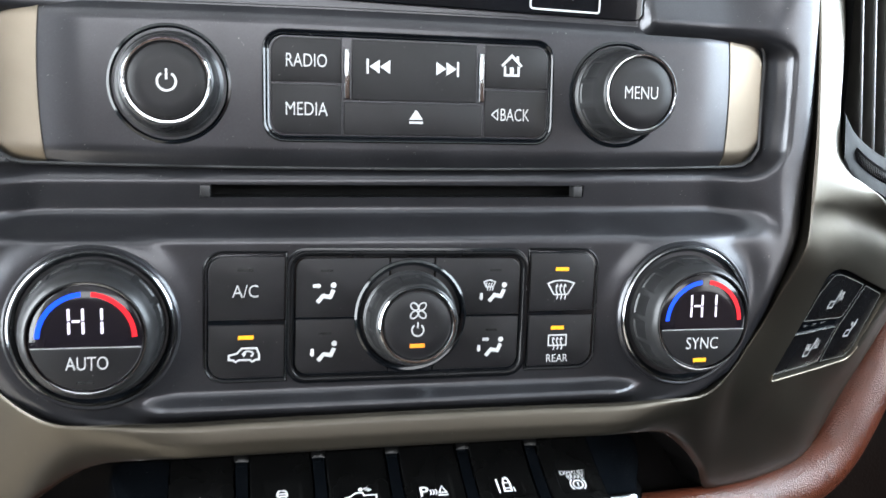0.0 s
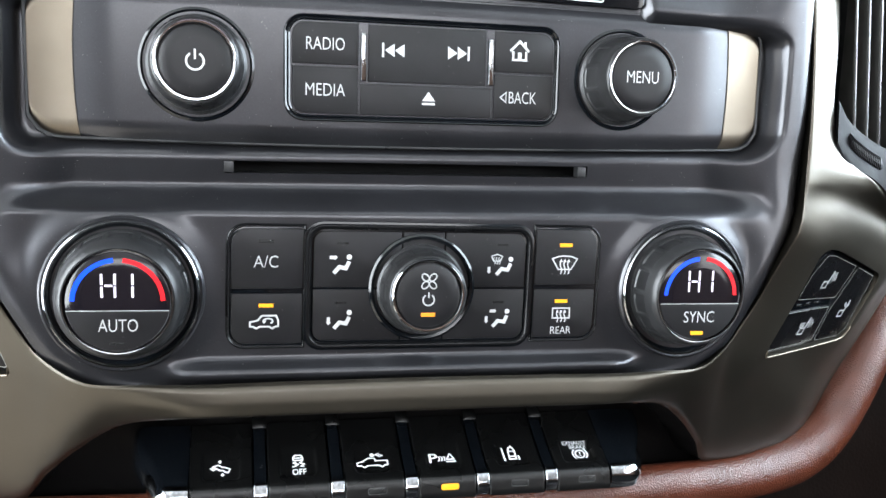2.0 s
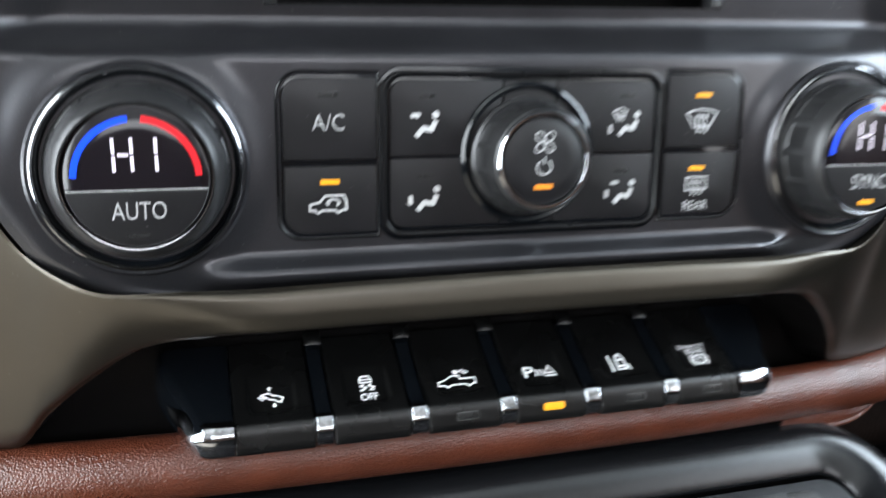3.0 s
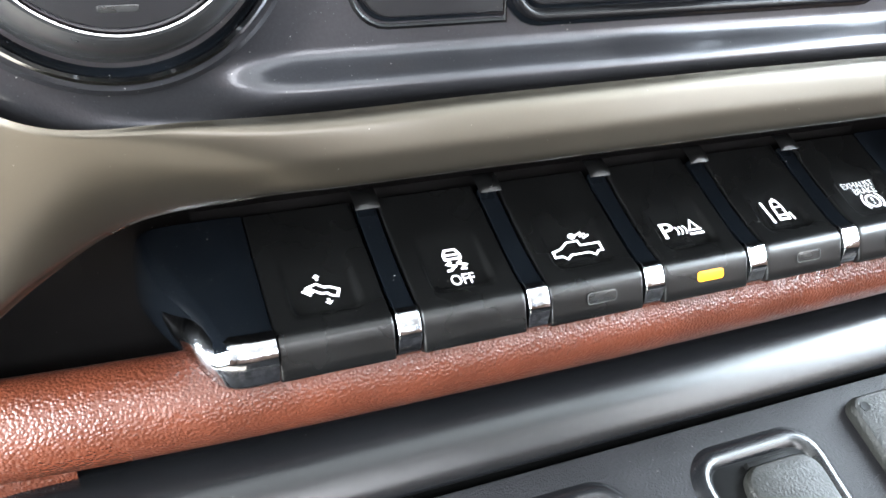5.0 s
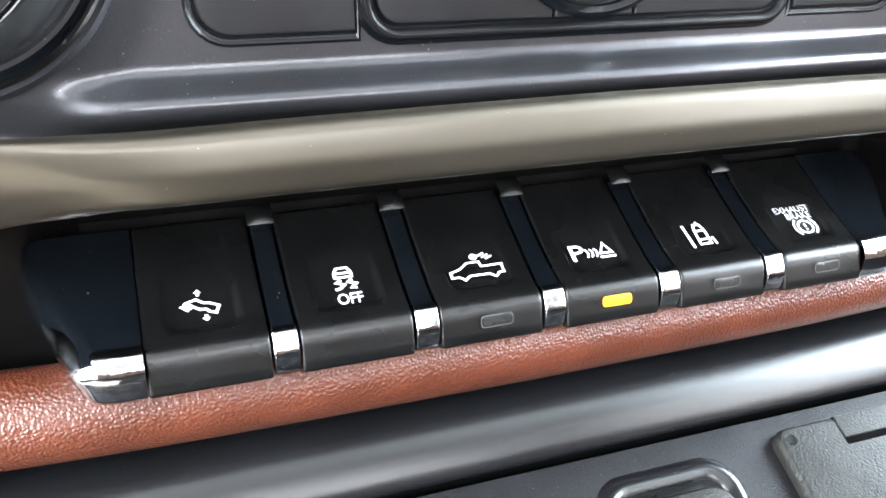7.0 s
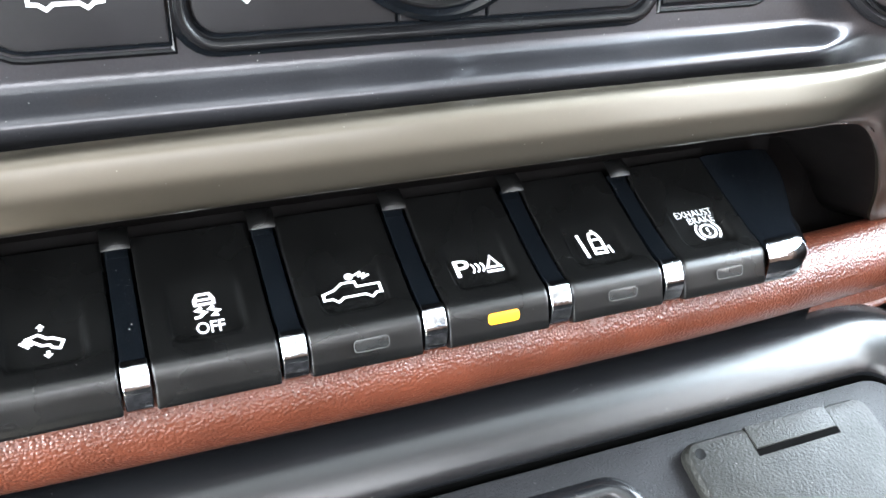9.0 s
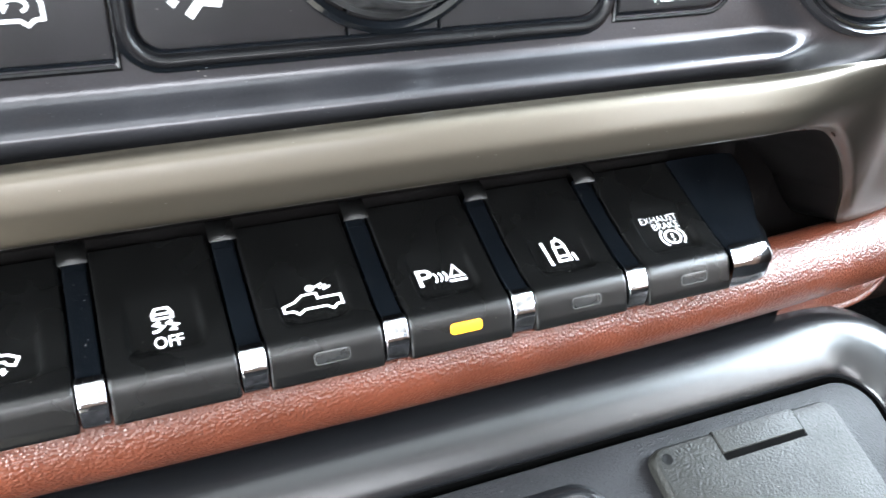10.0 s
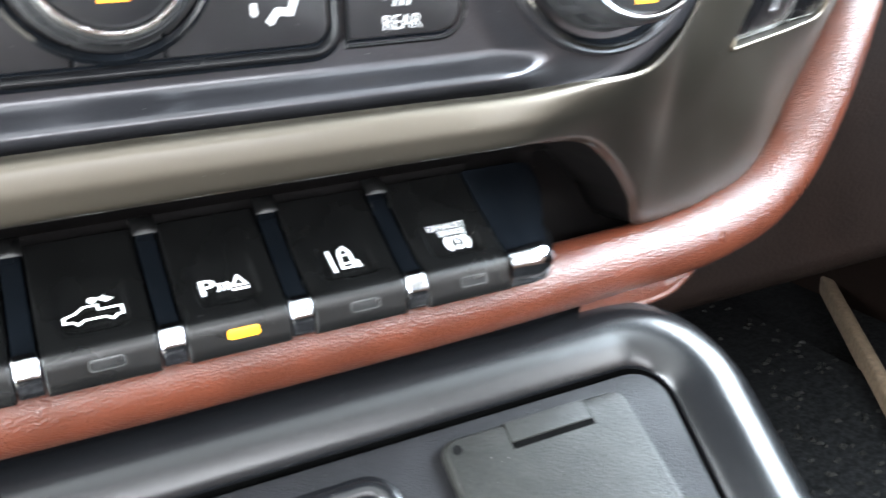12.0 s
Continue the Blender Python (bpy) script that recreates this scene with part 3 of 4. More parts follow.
# ---- saddle leather roll under the stack ----
ROLL = ((0, 26, 707), (70, 27, 707), (110, 29, 707), (135, 32, 706.5), (158, 36.5, 705.5), (180, 42, 706.5), (200, 46.5, 711), (217, 50, 722), (232, 53, 743), (249, 60, 768), (270, 73, 791), (300, 93, 815), (330, 116, 836))
centre = spline(ROLL, 90)
centre = [Vector((-p.x, p.y, p.z)) for p in centre[:0:-1]] + centre
rows = []
for i, p in enumerate(centre):
    t = (centre[min(i + 1, len(centre) - 1)] - centre[max(i - 1, 0)]).normalized()
    n1 = t.cross(Vector((0, 1, 0))).normalized()
    n2 = t.cross(n1)
    rows.append([tuple(p + (9.8 + 2.6 * smooth_step(abs(p.x), 140, 210)) * (math.cos(a) * n1 + math.sin(a) * n2)) for a in [2 * math.pi * k / 40 for k in range(40)]])
pad = thing("leather_roll", "saddle brown grained leather roll under the switch row", "dashboard padding", (0, 26, 694))
part("roll", loft(rows, True, (True, True)), LEATHER, pad, m=WORLD_MM)

under = spline([(120, 31, 699), (146, 32, 697.5), (165, 36, 697), (186, 44, 699)], 24)
hem = spline([(120, 31, 692), (147, 32, 690.2), (164, 36, 692.5), (184, 44, 701)], 24)
for side in (1, -1):
    flip = Matrix.Diagonal((side, 1, 1, 1)) @ WORLD_MM
    part("skirt", loft([[tuple(p) for p in under], [tuple((p + q) / 2 - Vector((0, 1.2, 0))) for p, q in zip(under, hem)], [tuple(q) for q in hem], [tuple(q + Vector((0, 12, 2))) for q in hem]]), LEATHER, pad, "leather skirt under the roll", flip)
    part("piping", loft([[tuple(q + Vector((0, 1.1 * math.cos(a), 1.1 * math.sin(a)))) for a in [2 * math.pi * k / 10 for k in range(10)]] for q in hem], True), LEATHER, pad, "thin leather piping", flip)

# ---- knobs ----


def knob(parent, name, m, grip_r, face_r, base_r, height, flutes, ring_mat, ring_w, face_mat=BUTTON, label="", grip_mat=GRIP):
    """A turned knob: grip with dents, bright ring, flat face. Heights in millimetres over the surface m."""
    def wave(a, i):
        if i not in (4, 5):
            return 1.0
        q = (a * flutes / (2 * math.pi)) % 1.0
        return 1.0 - 0.020 * (1 - smooth_step(abs(q - 0.5), 0.37, 0.41))
    top = face_r + ring_w
    k = part(name, lathe([(base_r, -2), (base_r, 0.8), (grip_r, 1.6), (grip_r - 0.1, 2.6), (grip_r - 0.2, 3.1), (grip_r - 0.9, height * 0.58), (grip_r - 1.1, height * 0.63), (grip_r - 1.5, height * 0.72), ((grip_r + top) / 2 - 0.1, height * 0.86), (top + 0.8, height - 0.5), (top + 0.3, height - 0.1), (top - 0.1, height - 0.3)], 288, wave), grip_mat, parent, label, m, 30)
    part("ring", lathe([(top, height - 1.0), (top, height), (face_r + ring_w * 0.7, height + 0.4), (face_r + ring_w * 0.25, height + 0.35), (face_r, height - 0.1), (face_r - 0.1, height - 1.5)], 96), ring_mat, k, "bright metal ring", m)
    inner_r = face_r - 0.45
    part("face", lathe([(face_r + 0.2, height - 1.4), (inner_r, height - 1.3), (inner_r, height - 0.5), (inner_r - 0.4, height - 0.22), (inner_r * 0.6, height - 0.12), (0.01, height - 0.1)], 72), face_mat, k, "", m)
    return k


def lamp_bar(parent, m, u, v, lit, width=4.2, height=1.1, lift=0.0):
    part("indicator_lamp", slab(rounded(u - width / 2, v - height / 2, u + width / 2, v + height / 2, 0.25), lift - 0.5, lift + 0.12, 0.1), lit or SMOKE, parent, "lit amber indicator lamp" if lit else "unlit indicator lamp", m)


def button(parent, m, outline, low, high, edge=0.55, mat=None, name="button", label=""):
    return part(name, slab(outline, low, high, edge), mat or BUTTON, parent, label, m)


# ---- radio faceplate ----
TWIST = 1.1
RADIO = face_at(1.0, 7.0, 878.5) @ Matrix.Rotation(radians(TWIST), 4, "Z")
radio = thing("radio_faceplate", "charcoal radio faceplate with two knobs, buttons and satin end caps", "car radio", (1, 12, 852))


def plate_half(u):
    v = 26.2 - 1.6 * (u / 130.0) ** 2
    over = abs(u - 1.5) - 125.8
    if over > 0:
        v -= 10.0 - math.sqrt(max(0.0, 100.0 - over * over))
    return max(v, 0.5)


def plate_rows(u0, u1, n, proud, bow=0.0, skirt=5.0):
    rows = []
    for k in range(n + 1):
        f = k / n
        row = []
        uc = u0 + (u1 - u0) * f
        h = plate_half(uc)
        for j in range(25):
            v = -h + 2 * h * j / 24
            u = uc + (bow * (1 - (v / 26.0) ** 2) * ((1 - f) if bow > 0 else f) if bow else 0.0)
            w = proud - 3.0 * smooth_step(abs(u - 1.5), 105, 134) - 2.2 * smooth_step(abs(v), h - 5.5, h) ** 2
            row.append((u, v, w))
        row = [(row[0][0], row[0][1], -skirt)] + row + [(row[-1][0], row[-1][1], -skirt)]
        rows.append(row)
    return [[(u, v, -skirt) for u, v, w in rows[0]]] + rows + [[(u, v, -skirt) for u, v, w in rows[-1]]]


part("plate", loft(plate_rows(-133.8, 136.8, 120, 0.0)), CHARCOAL, radio, m=RADIO)
part("end_cap", loft(plate_rows(-134.2, -117.6, 18, 0.45, -1.6)), SILVER, radio, "satin nickel end cap", RADIO)
part("end_cap", loft(plate_rows(120.6, 137.2, 18, 0.45, 1.6)), SILVER, radio, "satin nickel end cap", RADIO)
ring = [(u, plate_half(u) + 0.5) for u in np.linspace(136.8, -133.8, 90)] + [(u, -plate_half(u) - 0.5) for u in np.linspace(-133.8, 136.8, 90)]
part("edge_line", swept(ring, [(0.9, -4), (-0.3, -4), (-0.5, -2.6), (-0.1, -2.0), (0.6, -2.3)], (False, False)), GRIP, radio, "thin dark edge line", RADIO)

cluster = rounded(-50.6, -17.4, 50.2, 18.6, 6.5)
part("button_frame", swept(cluster, [(-0.6, -1.5), (-0.4, 0.4), (0.0, 0.9), (0.5, 0.7), (0.9, 0.2), (1.3, 0.5), (1.8, 0.2), (2.0, -1.0)], (False, True)), GLOSS, radio, "gloss black frame round the radio buttons", RADIO)
RB = {}
for key, outline in (("radio", rounded(-48.2, 1.9, -24.9, 16.4, (0.4, 0.4, 0.4, 4.6))), ("media", rounded(-48.2, -15.2, -24.9, 1.3, (4.6, 0.4, 0.4, 0.4))), ("skip", rounded(-21.6, -3.6, 22.0, 16.4, 0.4)), ("eject", rounded(-24.3, -15.2, 24.2, -4.2, 0.4)), ("home", rounded(25.0, 1.6, 48.0, 16.4, (0.4, 0.4, 4.6, 0.4))), ("back", rounded(25.0, -15.2, 48.0, 1.0, (0.4, 4.6, 0.4, 0.4)))):
    RB[key] = button(radio, RADIO, outline, -2, 0.6)
for u in (-23.3, 23.5):
    part("chrome_bar", slab(rounded(u - 1.0, -3.4, u + 1.0, 13.4, 0.3), -2, 1.9, 0.8), CHROME, radio, "upright chrome bar between buttons", RADIO)
RT = RADIO @ Matrix.Translation((0, 0, 0.6))
part("lettering", words("RADIO", 13.4, 4.3, -36.6, 9.0), PRINT, RB["radio"], "white word RADIO", RT)
part("lettering", words("MEDIA", 13.8, 4.3, -36.6, -6.8), PRINT, RB["media"], "white word MEDIA", RT)
part("lettering", words("BACK", 10.6, 4.3, 36.2, -7.4), PRINT, RB["back"], "white word BACK", RT)
part("symbol", ink([([(27.6, -7.4), (29.8, -5.6), (29.8, -9.2)], 0.4, True)]), PRINT, RB["back"], m=RT)
for s, c in ((1, -12.6), (-1, 11.4)):
    part("symbol", ink([([(c - 3.7 * s, 5.2), (c - 3.7 * s, 10.2)], 0.7, False)], [[(c - 3.1 * s, 7.7), (c + 0.4 * s, 10.0), (c + 0.4 * s, 5.4)], [(c + 0.5 * s, 7.7), (c + 4.0 * s, 10.0), (c + 4.0 * s, 5.4)]]), PRINT, RB["skip"], m=RT)
part("symbol", ink([([(-1.9, -10.7), (2.9, -10.7)], 0.7, False)], [[(-1.9, -9.7), (2.9, -9.7), (0.5, -6.3)]]), PRINT, RB["eject"], m=RT)
hu, hv = 34.6, 9.4
part("symbol", ink([(moved(p, hu, hv, 0.86), w, False) for p, w in (([(-4.2, 0), (0, 4.2), (4.2, 0)], 0.8), ([(-2.9, 0), (-2.9, -3.6), (2.9, -3.6), (2.9, 0)], 0.75), ([(0, -3.4), (0, -0.4)], 1.3), ([(2.4, 2.0), (2.4, 4.0)], 0.9))]), PRINT, RB["home"], m=RT)

POWER = RADIO @ Matrix.Translation((-79.8, 0.0, 0))
MENU = RADIO @ Matrix.Translation((75.6, 0.6, 0))
for m in (POWER, MENU):
    part("knob_well", lathe([(19.4, -2), (19.0, 0.35), (18.2, 0.7), (17.6, 0.2), (17.0, -1.5)], 96), GLOSS, radio, "gloss black well round the knob", m)
power = knob(radio, "power_knob", POWER, 15.6, 11.6, 16.6, 18.5, 11, CHROME, 1.2, label="round black power and volume knob")
PT = POWER @ Matrix.Translation((0, 0, 18.5))
part("symbol", ink([(arc(0, -0.2, 2.7, 122, 418, 26), 0.6, False), ([(0, 0.4), (0, 3.6)], 0.6, False)], lift=-0.02), PRINT, power, m=PT)
menu = knob(radio, "menu_knob", MENU, 16.0, 12.2, 17.0, 18.5, 11, CHROME, 0.9, label="round black menu knob")
part("lettering", words("MENU", 12.4, 4.2, 0, 0, 0.0), PRINT, menu, "white word MENU", MENU @ Matrix.Translation((0, 0, 18.5)))

# ---- climate control panel ----
CLIMATE = face_at(0, 0, 0)
climate = thing("climate_control_panel", "black climate control buttons with three round knobs", "climate control", (0, 6, 776))
for o in (rounded(-67.6, 781.0, -41.8, 823.0, (5.6, 0.4, 0.4, 5.6)), rounded(43.0, 781.8, 68.9, 824.2, (0.4, 5.6, 5.6, 0.4))):
    part("gap_surround", slab(o, -3, -0.55, 0.3), GLOSS, climate, "gloss black gap round the buttons", CLIMATE)
part("gap_surround", slab(rounded(-42.4, 778.9, 43.2, 825.3, 7), -3, -0.5, 0.3), GLOSS, climate, "gloss black gap round the buttons", CLIMATE)
part("button_frame", swept(rounded(-41.4, 779.8, 42.2, 824.4, 6.2), [(0, -1.5), (0, 0.4), (0.35, 0.95), (0.9, 1.05), (1.5, 0.75), (1.9, 0.1), (2.1, -1.5)], (False, False)), SEAT_BLACK, climate, "raised gloss black frame round the airflow buttons", CLIMATE)
for o in (rounded(-68.4, 780.2, -41.8, 823.8, (6.2, 0.6, 0.6, 6.2)), rounded(43.0, 781.0, 69.7, 825.0, (0.6, 6.2, 6.2, 0.6))):
    part("group_edge", swept(o, [(-0.5, -1.2), (-0.3, -0.75), (0.1, -0.45), (0.5, -0.7), (0.7, -1.4)], (False, False)), SEAT_BLACK, climate, "thin raised edge round the outer buttons", CLIMATE)
CB = {}
for key, outline in (
    ("ac", rounded(-66.9, 801.2, -42.4, 822.4, (0.4, 0.4, 0.4, 5.2))), ("recirculate", rounded(-66.9, 781.6, -42.4, 799.6, (5.2, 0.4, 0.4, 0.4))),
    ("face", rounded(-38.9, 801.7, -7.4, 821.9, (0.4, 0.4, 0.4, 4.2))), ("feet", rounded(-38.9, 782.3, -7.4, 801.1, (4.2, 0.4, 0.4, 0.4))),
    ("windscreen_feet", rounded(8.9, 801.7, 39.7, 821.9, (0.4, 0.4, 4.2, 0.4))), ("face_feet", rounded(8.9, 782.3, 39.7, 801.1, (0.4, 4.2, 0.4, 0.4))),
    ("spacer_top", rounded(-6.9, 812, 8.4, 821.9, 0.3)), ("spacer_low", rounded(-6.9, 782.3, 8.4, 792, 0.3)),
    ("front_defrost", rounded(43.7, 802.6, 68.2, 823.6, (0.4, 0.4, 5.2, 0.4))), ("rear_defrost", rounded(43.7, 782.4, 68.2, 801.0, (0.4, 5.2, 0.4, 0.4))),
):
    CB[key] = button(climate, CLIMATE, outline, -2.5, 0.0, name="spacer" if key.startswith("spacer") else "button")
part("lettering", words("A/C", 8.4, 4.2, -55.2, 810.9), PALE_PRINT, CB["ac"], "grey letters A/C", CLIMATE)
lamp_bar(CB["ac"], CLIMATE, -55.2, 818.0, None, 5.0)
lamp_bar(CB["recirculate"], CLIMATE, -55.0, 795.4, AMBER, 5.0, 1.3)
cu, cv = -55.4, 789.6
part("symbol", ink([([(cu - 5.0, cv - 1.6), (cu - 5.0, cv - 0.1), (cu - 2.4, cv + 0.5), (cu - 0.9, cv + 2.2), (cu + 3.9, cv + 2.2), (cu + 4.7, cv + 0.4), (cu + 4.7, cv - 1.6), (cu + 3.6, cv - 1.7), (cu + 2.6, cv - 2.4), (cu + 1.6, cv - 1.7), (cu - 1.8, cv - 1.7), (cu - 2.8, cv - 2.4), (cu - 3.8, cv - 1.7)], 0.55, True), (arc(cu + 1.2, cv + 0.3, 1.6, -60, 200, 10, 0.9), 0.5, False)], [[(cu - 0.9, cv + 0.4), (cu - 0.2, cv - 0.7), (cu + 0.6, cv + 0.5)]]), PRINT, CB["recirculate"], m=CLIMATE)
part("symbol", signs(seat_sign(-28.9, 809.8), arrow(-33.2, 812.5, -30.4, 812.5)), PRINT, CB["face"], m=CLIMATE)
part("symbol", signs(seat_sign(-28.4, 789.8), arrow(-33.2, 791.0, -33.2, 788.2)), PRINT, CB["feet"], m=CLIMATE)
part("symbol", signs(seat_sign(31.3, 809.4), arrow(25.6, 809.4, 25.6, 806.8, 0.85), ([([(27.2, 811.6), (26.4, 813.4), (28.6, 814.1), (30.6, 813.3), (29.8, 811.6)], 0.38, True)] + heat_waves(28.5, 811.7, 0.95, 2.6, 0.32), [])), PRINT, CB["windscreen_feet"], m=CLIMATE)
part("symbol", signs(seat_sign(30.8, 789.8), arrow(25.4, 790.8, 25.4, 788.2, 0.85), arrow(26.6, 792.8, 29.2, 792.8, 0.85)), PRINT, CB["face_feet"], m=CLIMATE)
for key, u, v in (("face", -28.6, 817.6), ("feet", -29.0, 796.2), ("windscreen_feet", 30.6, 817.6), ("face_feet", 29.8, 796.2)):
    lamp_bar(CB[key], CLIMATE, u, v, None, 4.2, 0.8, -0.07)
cu, cv = 55.4, 810.2
part("symbol", ink([([(cu - 2.6, cv - 1.6), (cu - 5.0, cv + 2.4), (cu - 2.4, cv + 3.3), (cu, cv + 3.5), (cu + 2.4, cv + 3.3), (cu + 5.0, cv + 2.4), (cu + 2.6, cv - 1.6)], 0.45, True)] + heat_waves(cu, cv - 0.9, 1.5, 5.0, 0.42), [[(cu + q - 0.7, cv + 1.2), (cu + q + 0.7, cv + 1.2), (cu + q, cv + 2.4)] for q in (-1.5, 0, 1.5)]), PRINT, CB["front_defrost"], m=CLIMATE)
lamp_bar(CB["front_defrost"], CLIMATE, 55.6, 817.8, AMBER, 5.0, 1.3)
cu, cv = 55.0, 790.8
part("symbol", ink([([(cu - 3.4, cv - 0.9), (cu - 3.4, cv + 2.9), (cu + 3.4, cv + 2.9), (cu + 3.4, cv - 0.9)], 0.45, True)] + heat_waves(cu, cv - 0.2, 1.5, 4.6, 0.42), [[(cu + q - 0.6, cv + 1.2), (cu + q + 0.6, cv + 1.2), (cu + q, cv + 2.3)] for q in (-1.5, 0, 1.5)]), PRINT, CB["rear_defrost"], m=CLIMATE)
part("lettering", words("REAR", 8.2, 2.8, 55.2, 785.2), PRINT, CB["rear_defrost"], "white word REAR", CLIMATE)
lamp_bar(CB["rear_defrost"], CLIMATE, 54.8, 796.4, AMBER, 5.0, 1.3)

FAN = face_at(0.4, 0, 801.8)
part("knob_well", lathe([(20.0, -1.5), (19.6, 0.7), (18.8, 1.2), (17.8, 0.9), (17.2, -1.0)], 96), GLOSS, climate, "gloss black well round the fan knob", FAN)
fan = knob(climate, "fan_knob", FAN @ Matrix.Translation((-0.2, -0.7, 0)), 15.6, 11.8, 16.4, 12.5, 13, CHROME, 1.2, label="round black fan speed knob")
FT = FAN @ Matrix.Translation((-0.2, -0.7, 12.5))
petals = []
for a in (45, 135, 225, 315):
    c, s = math.cos(radians(a)), math.sin(radians(a))
    petals.append(([(c * (1.9 + 1.5 * math.cos(q)) - s * 1.05 * math.sin(q), 5.0 + s * (1.9 + 1.5 * math.cos(q)) + c * 1.05 * math.sin(q)) for q in [2 * math.pi * k / 14 for k in range(14)]], 0.42, True))
part("symbol", ink(petals + [(arc(0, -1.6, 2.0, 125, 415, 22), 0.5, False), ([(0, -0.9), (0, 1.1)], 0.5, False)], lift=-0.02), PALE_PRINT, fan, m=FT)
lamp_bar(fan, FT, 0.0, -6.9, ORANGE, 5.0, 1.3, -0.05)


def temperature_knob(x, z, size, collar, word, lit):
    m = face_at(x, 0, z)
    c = m @ Matrix.Diagonal((collar, collar, 1, 1))
    part("knob_collar", lathe([(27.4, -1.5), (27.2, 1.9), (26.4, 2.7), (25.9, 2.4), (25.5, 2.2)], 120), CHARCOAL, climate, "charcoal collar round the knob", c)
    part("collar_ring", lathe([(25.7, 1.5), (25.6, 2.7), (25.1, 3.1), (24.6, 2.7), (24.4, 1.0)], 120), DARK_CHROME, climate, "thin bright ring round the knob", c)
    part("knob_well", lathe([(24.5, 1.8), (23.6, 1.2), (22.4, -1.0), (20.0, -1.0)], 96), GLOSS, climate, "gloss black well round the knob", c)
    k = knob(climate, "temperature_knob", m, 21.4, 16.2 * size, 22.0, 15.0, 14, DARK_CHROME, 0.5, DISPLAY, "round black temperature knob with a lit display face")
    f = m @ Matrix.Translation((0, 0, 15.0)) @ Matrix.Diagonal((size, size, 1, 1))
    cut = -3.0
    a0 = math.degrees(math.asin(cut / 15.6))
    part("push_button", slab(arc(0, 0, 15.6, 180 - a0, 360 + a0, 40), -0.4, 0.05, 0.2), BUTTON, k, "black push button under the display", f)
    part("lettering", words(word, 11.8, 4.0, 0.0, -7.5, 0.1), PALE_PRINT if not lit else PRINT, k, "grey word " + word, f)
    part("divider", ink([([(-15.2, cut + 0.2), (15.2, cut + 0.2)], 0.22, False)], lift=0.06), PALE_PRINT, k, m=f)
    for mat, a, b in ((BLUE, 178, 96), (RED, 84, 2)):
        part("colour_arc", ink([(arc(0, -0.2, 13.4, a, b, 24), 1.3, False)], lift=0.0), mat, k, "lit blue arc" if mat is BLUE else "lit red arc", f)
    for letter, feet in (("H", (-4.7, -0.8)), ("I", (4.4,))):
        bars = [([(bu - 0.02 * v0, v0), (bu - 0.02 * v1, v1)], 0.66, False) for bu in feet for v0, v1 in ((1.4, 4.9), (5.4, 8.9))]
        if letter == "H":
            bars.append(([(-3.9, 5.15), (-1.6, 5.15)], 0.6, False))
        part("display_letter", ink(bars, lift=0.02), SEGMENT, k, "lit display letter " + letter, f)
    lamp_bar(k, f, -0.5, -13.3, AMBER if lit else None, 4.8, 1.3 if lit else 0.9, 0.06 if lit else 0.0)


temperature_knob(-101.8, 799.8, 1.02, 0.97, "AUTO", False)
temperature_knob(104.6, 801.0, 1.07, 1.0, "SYNC", True)

# ---- switch row ----
PITCH, FIRST = 29.1, -69.8
FLAT = [(41.5 - 2.15 * k, 738.9 - 1.335 * k + 0.35 * ((k - 6) / 6) ** 2 - 0.35) for k in np.linspace(0.0, 10.0, 36).tolist()]
PROFILE = FLAT + [(18.6, 724.75), (17.9, 724.4), (17.2, 724.1), (16.5, 723.8), (15.7, 723.4), (14.85, 722.6), (14.35, 721.5), (14.0, 719.6), (13.6, 717.2), (13.3, 715.4), (13.6, 714.6), (14.6, 714.2)]
LIP = len(FLAT) + 4


def inward(i):
    """The direction into the body at a point of the key profile."""
    f = smooth_step(i, LIP - 1.0, LIP + 3.0)
    return Vector((0.53 * (1 - f) + f, -0.85 * (1 - f))).normalized()


def key_body(u0, u1, lift=0.0, pocket=0.0, first=0, last=None, n=22, edge=0.45, bow=0.0):
    """A piano-shaped key between u0 and u1; pocket: depth of the finger dish."""
    idx = range(first, len(PROFILE) if last is None else last)
    cols = [(u0, 4.0), (u0, edge), (u0 + edge * 0.3, edge * 0.35), (u0 + edge, 0)]
    cols += [(u0 + edge + (u1 - u0 - 2 * edge) * k / n, 0) for k in range(1, n)]
    cols += [(u1 - edge, 0), (u1 - edge * 0.3, edge * 0.35), (u1, edge), (u1, 4.0)]
    mid = (u0 + u1) / 2
    rows = []
    for i in idx:
        p, d = Vector(PROFILE[i]), inward(i)
        v = (PROFILE[LIP][0] - p.x) * -1.18
        row = []
        for u, drop in cols:
            away = math.hypot(max(abs(u - mid) - 4.4, 0.0), max(6.6 - v, 0.0))
            dish = pocket * (1 - smooth_step(away, 1.8, 3.2)) * (1 - smooth_step(v, 7, 20))
            q = p + d * (drop + dish - lift + bow * math.sin(math.pi * min(1.0, i / LIP)))
            row.append((u, q.x, q.y))
        rows.append(row)
    if first < 4:
        rows.insert(0, [(u, y + 2, z - 6) for u, y, z in rows[0]])
    rows.append([(u, max(y, PROFILE[-1][0]) + 4, z + 0.3) for u, y, z in rows[-1]])
    return loft(rows)


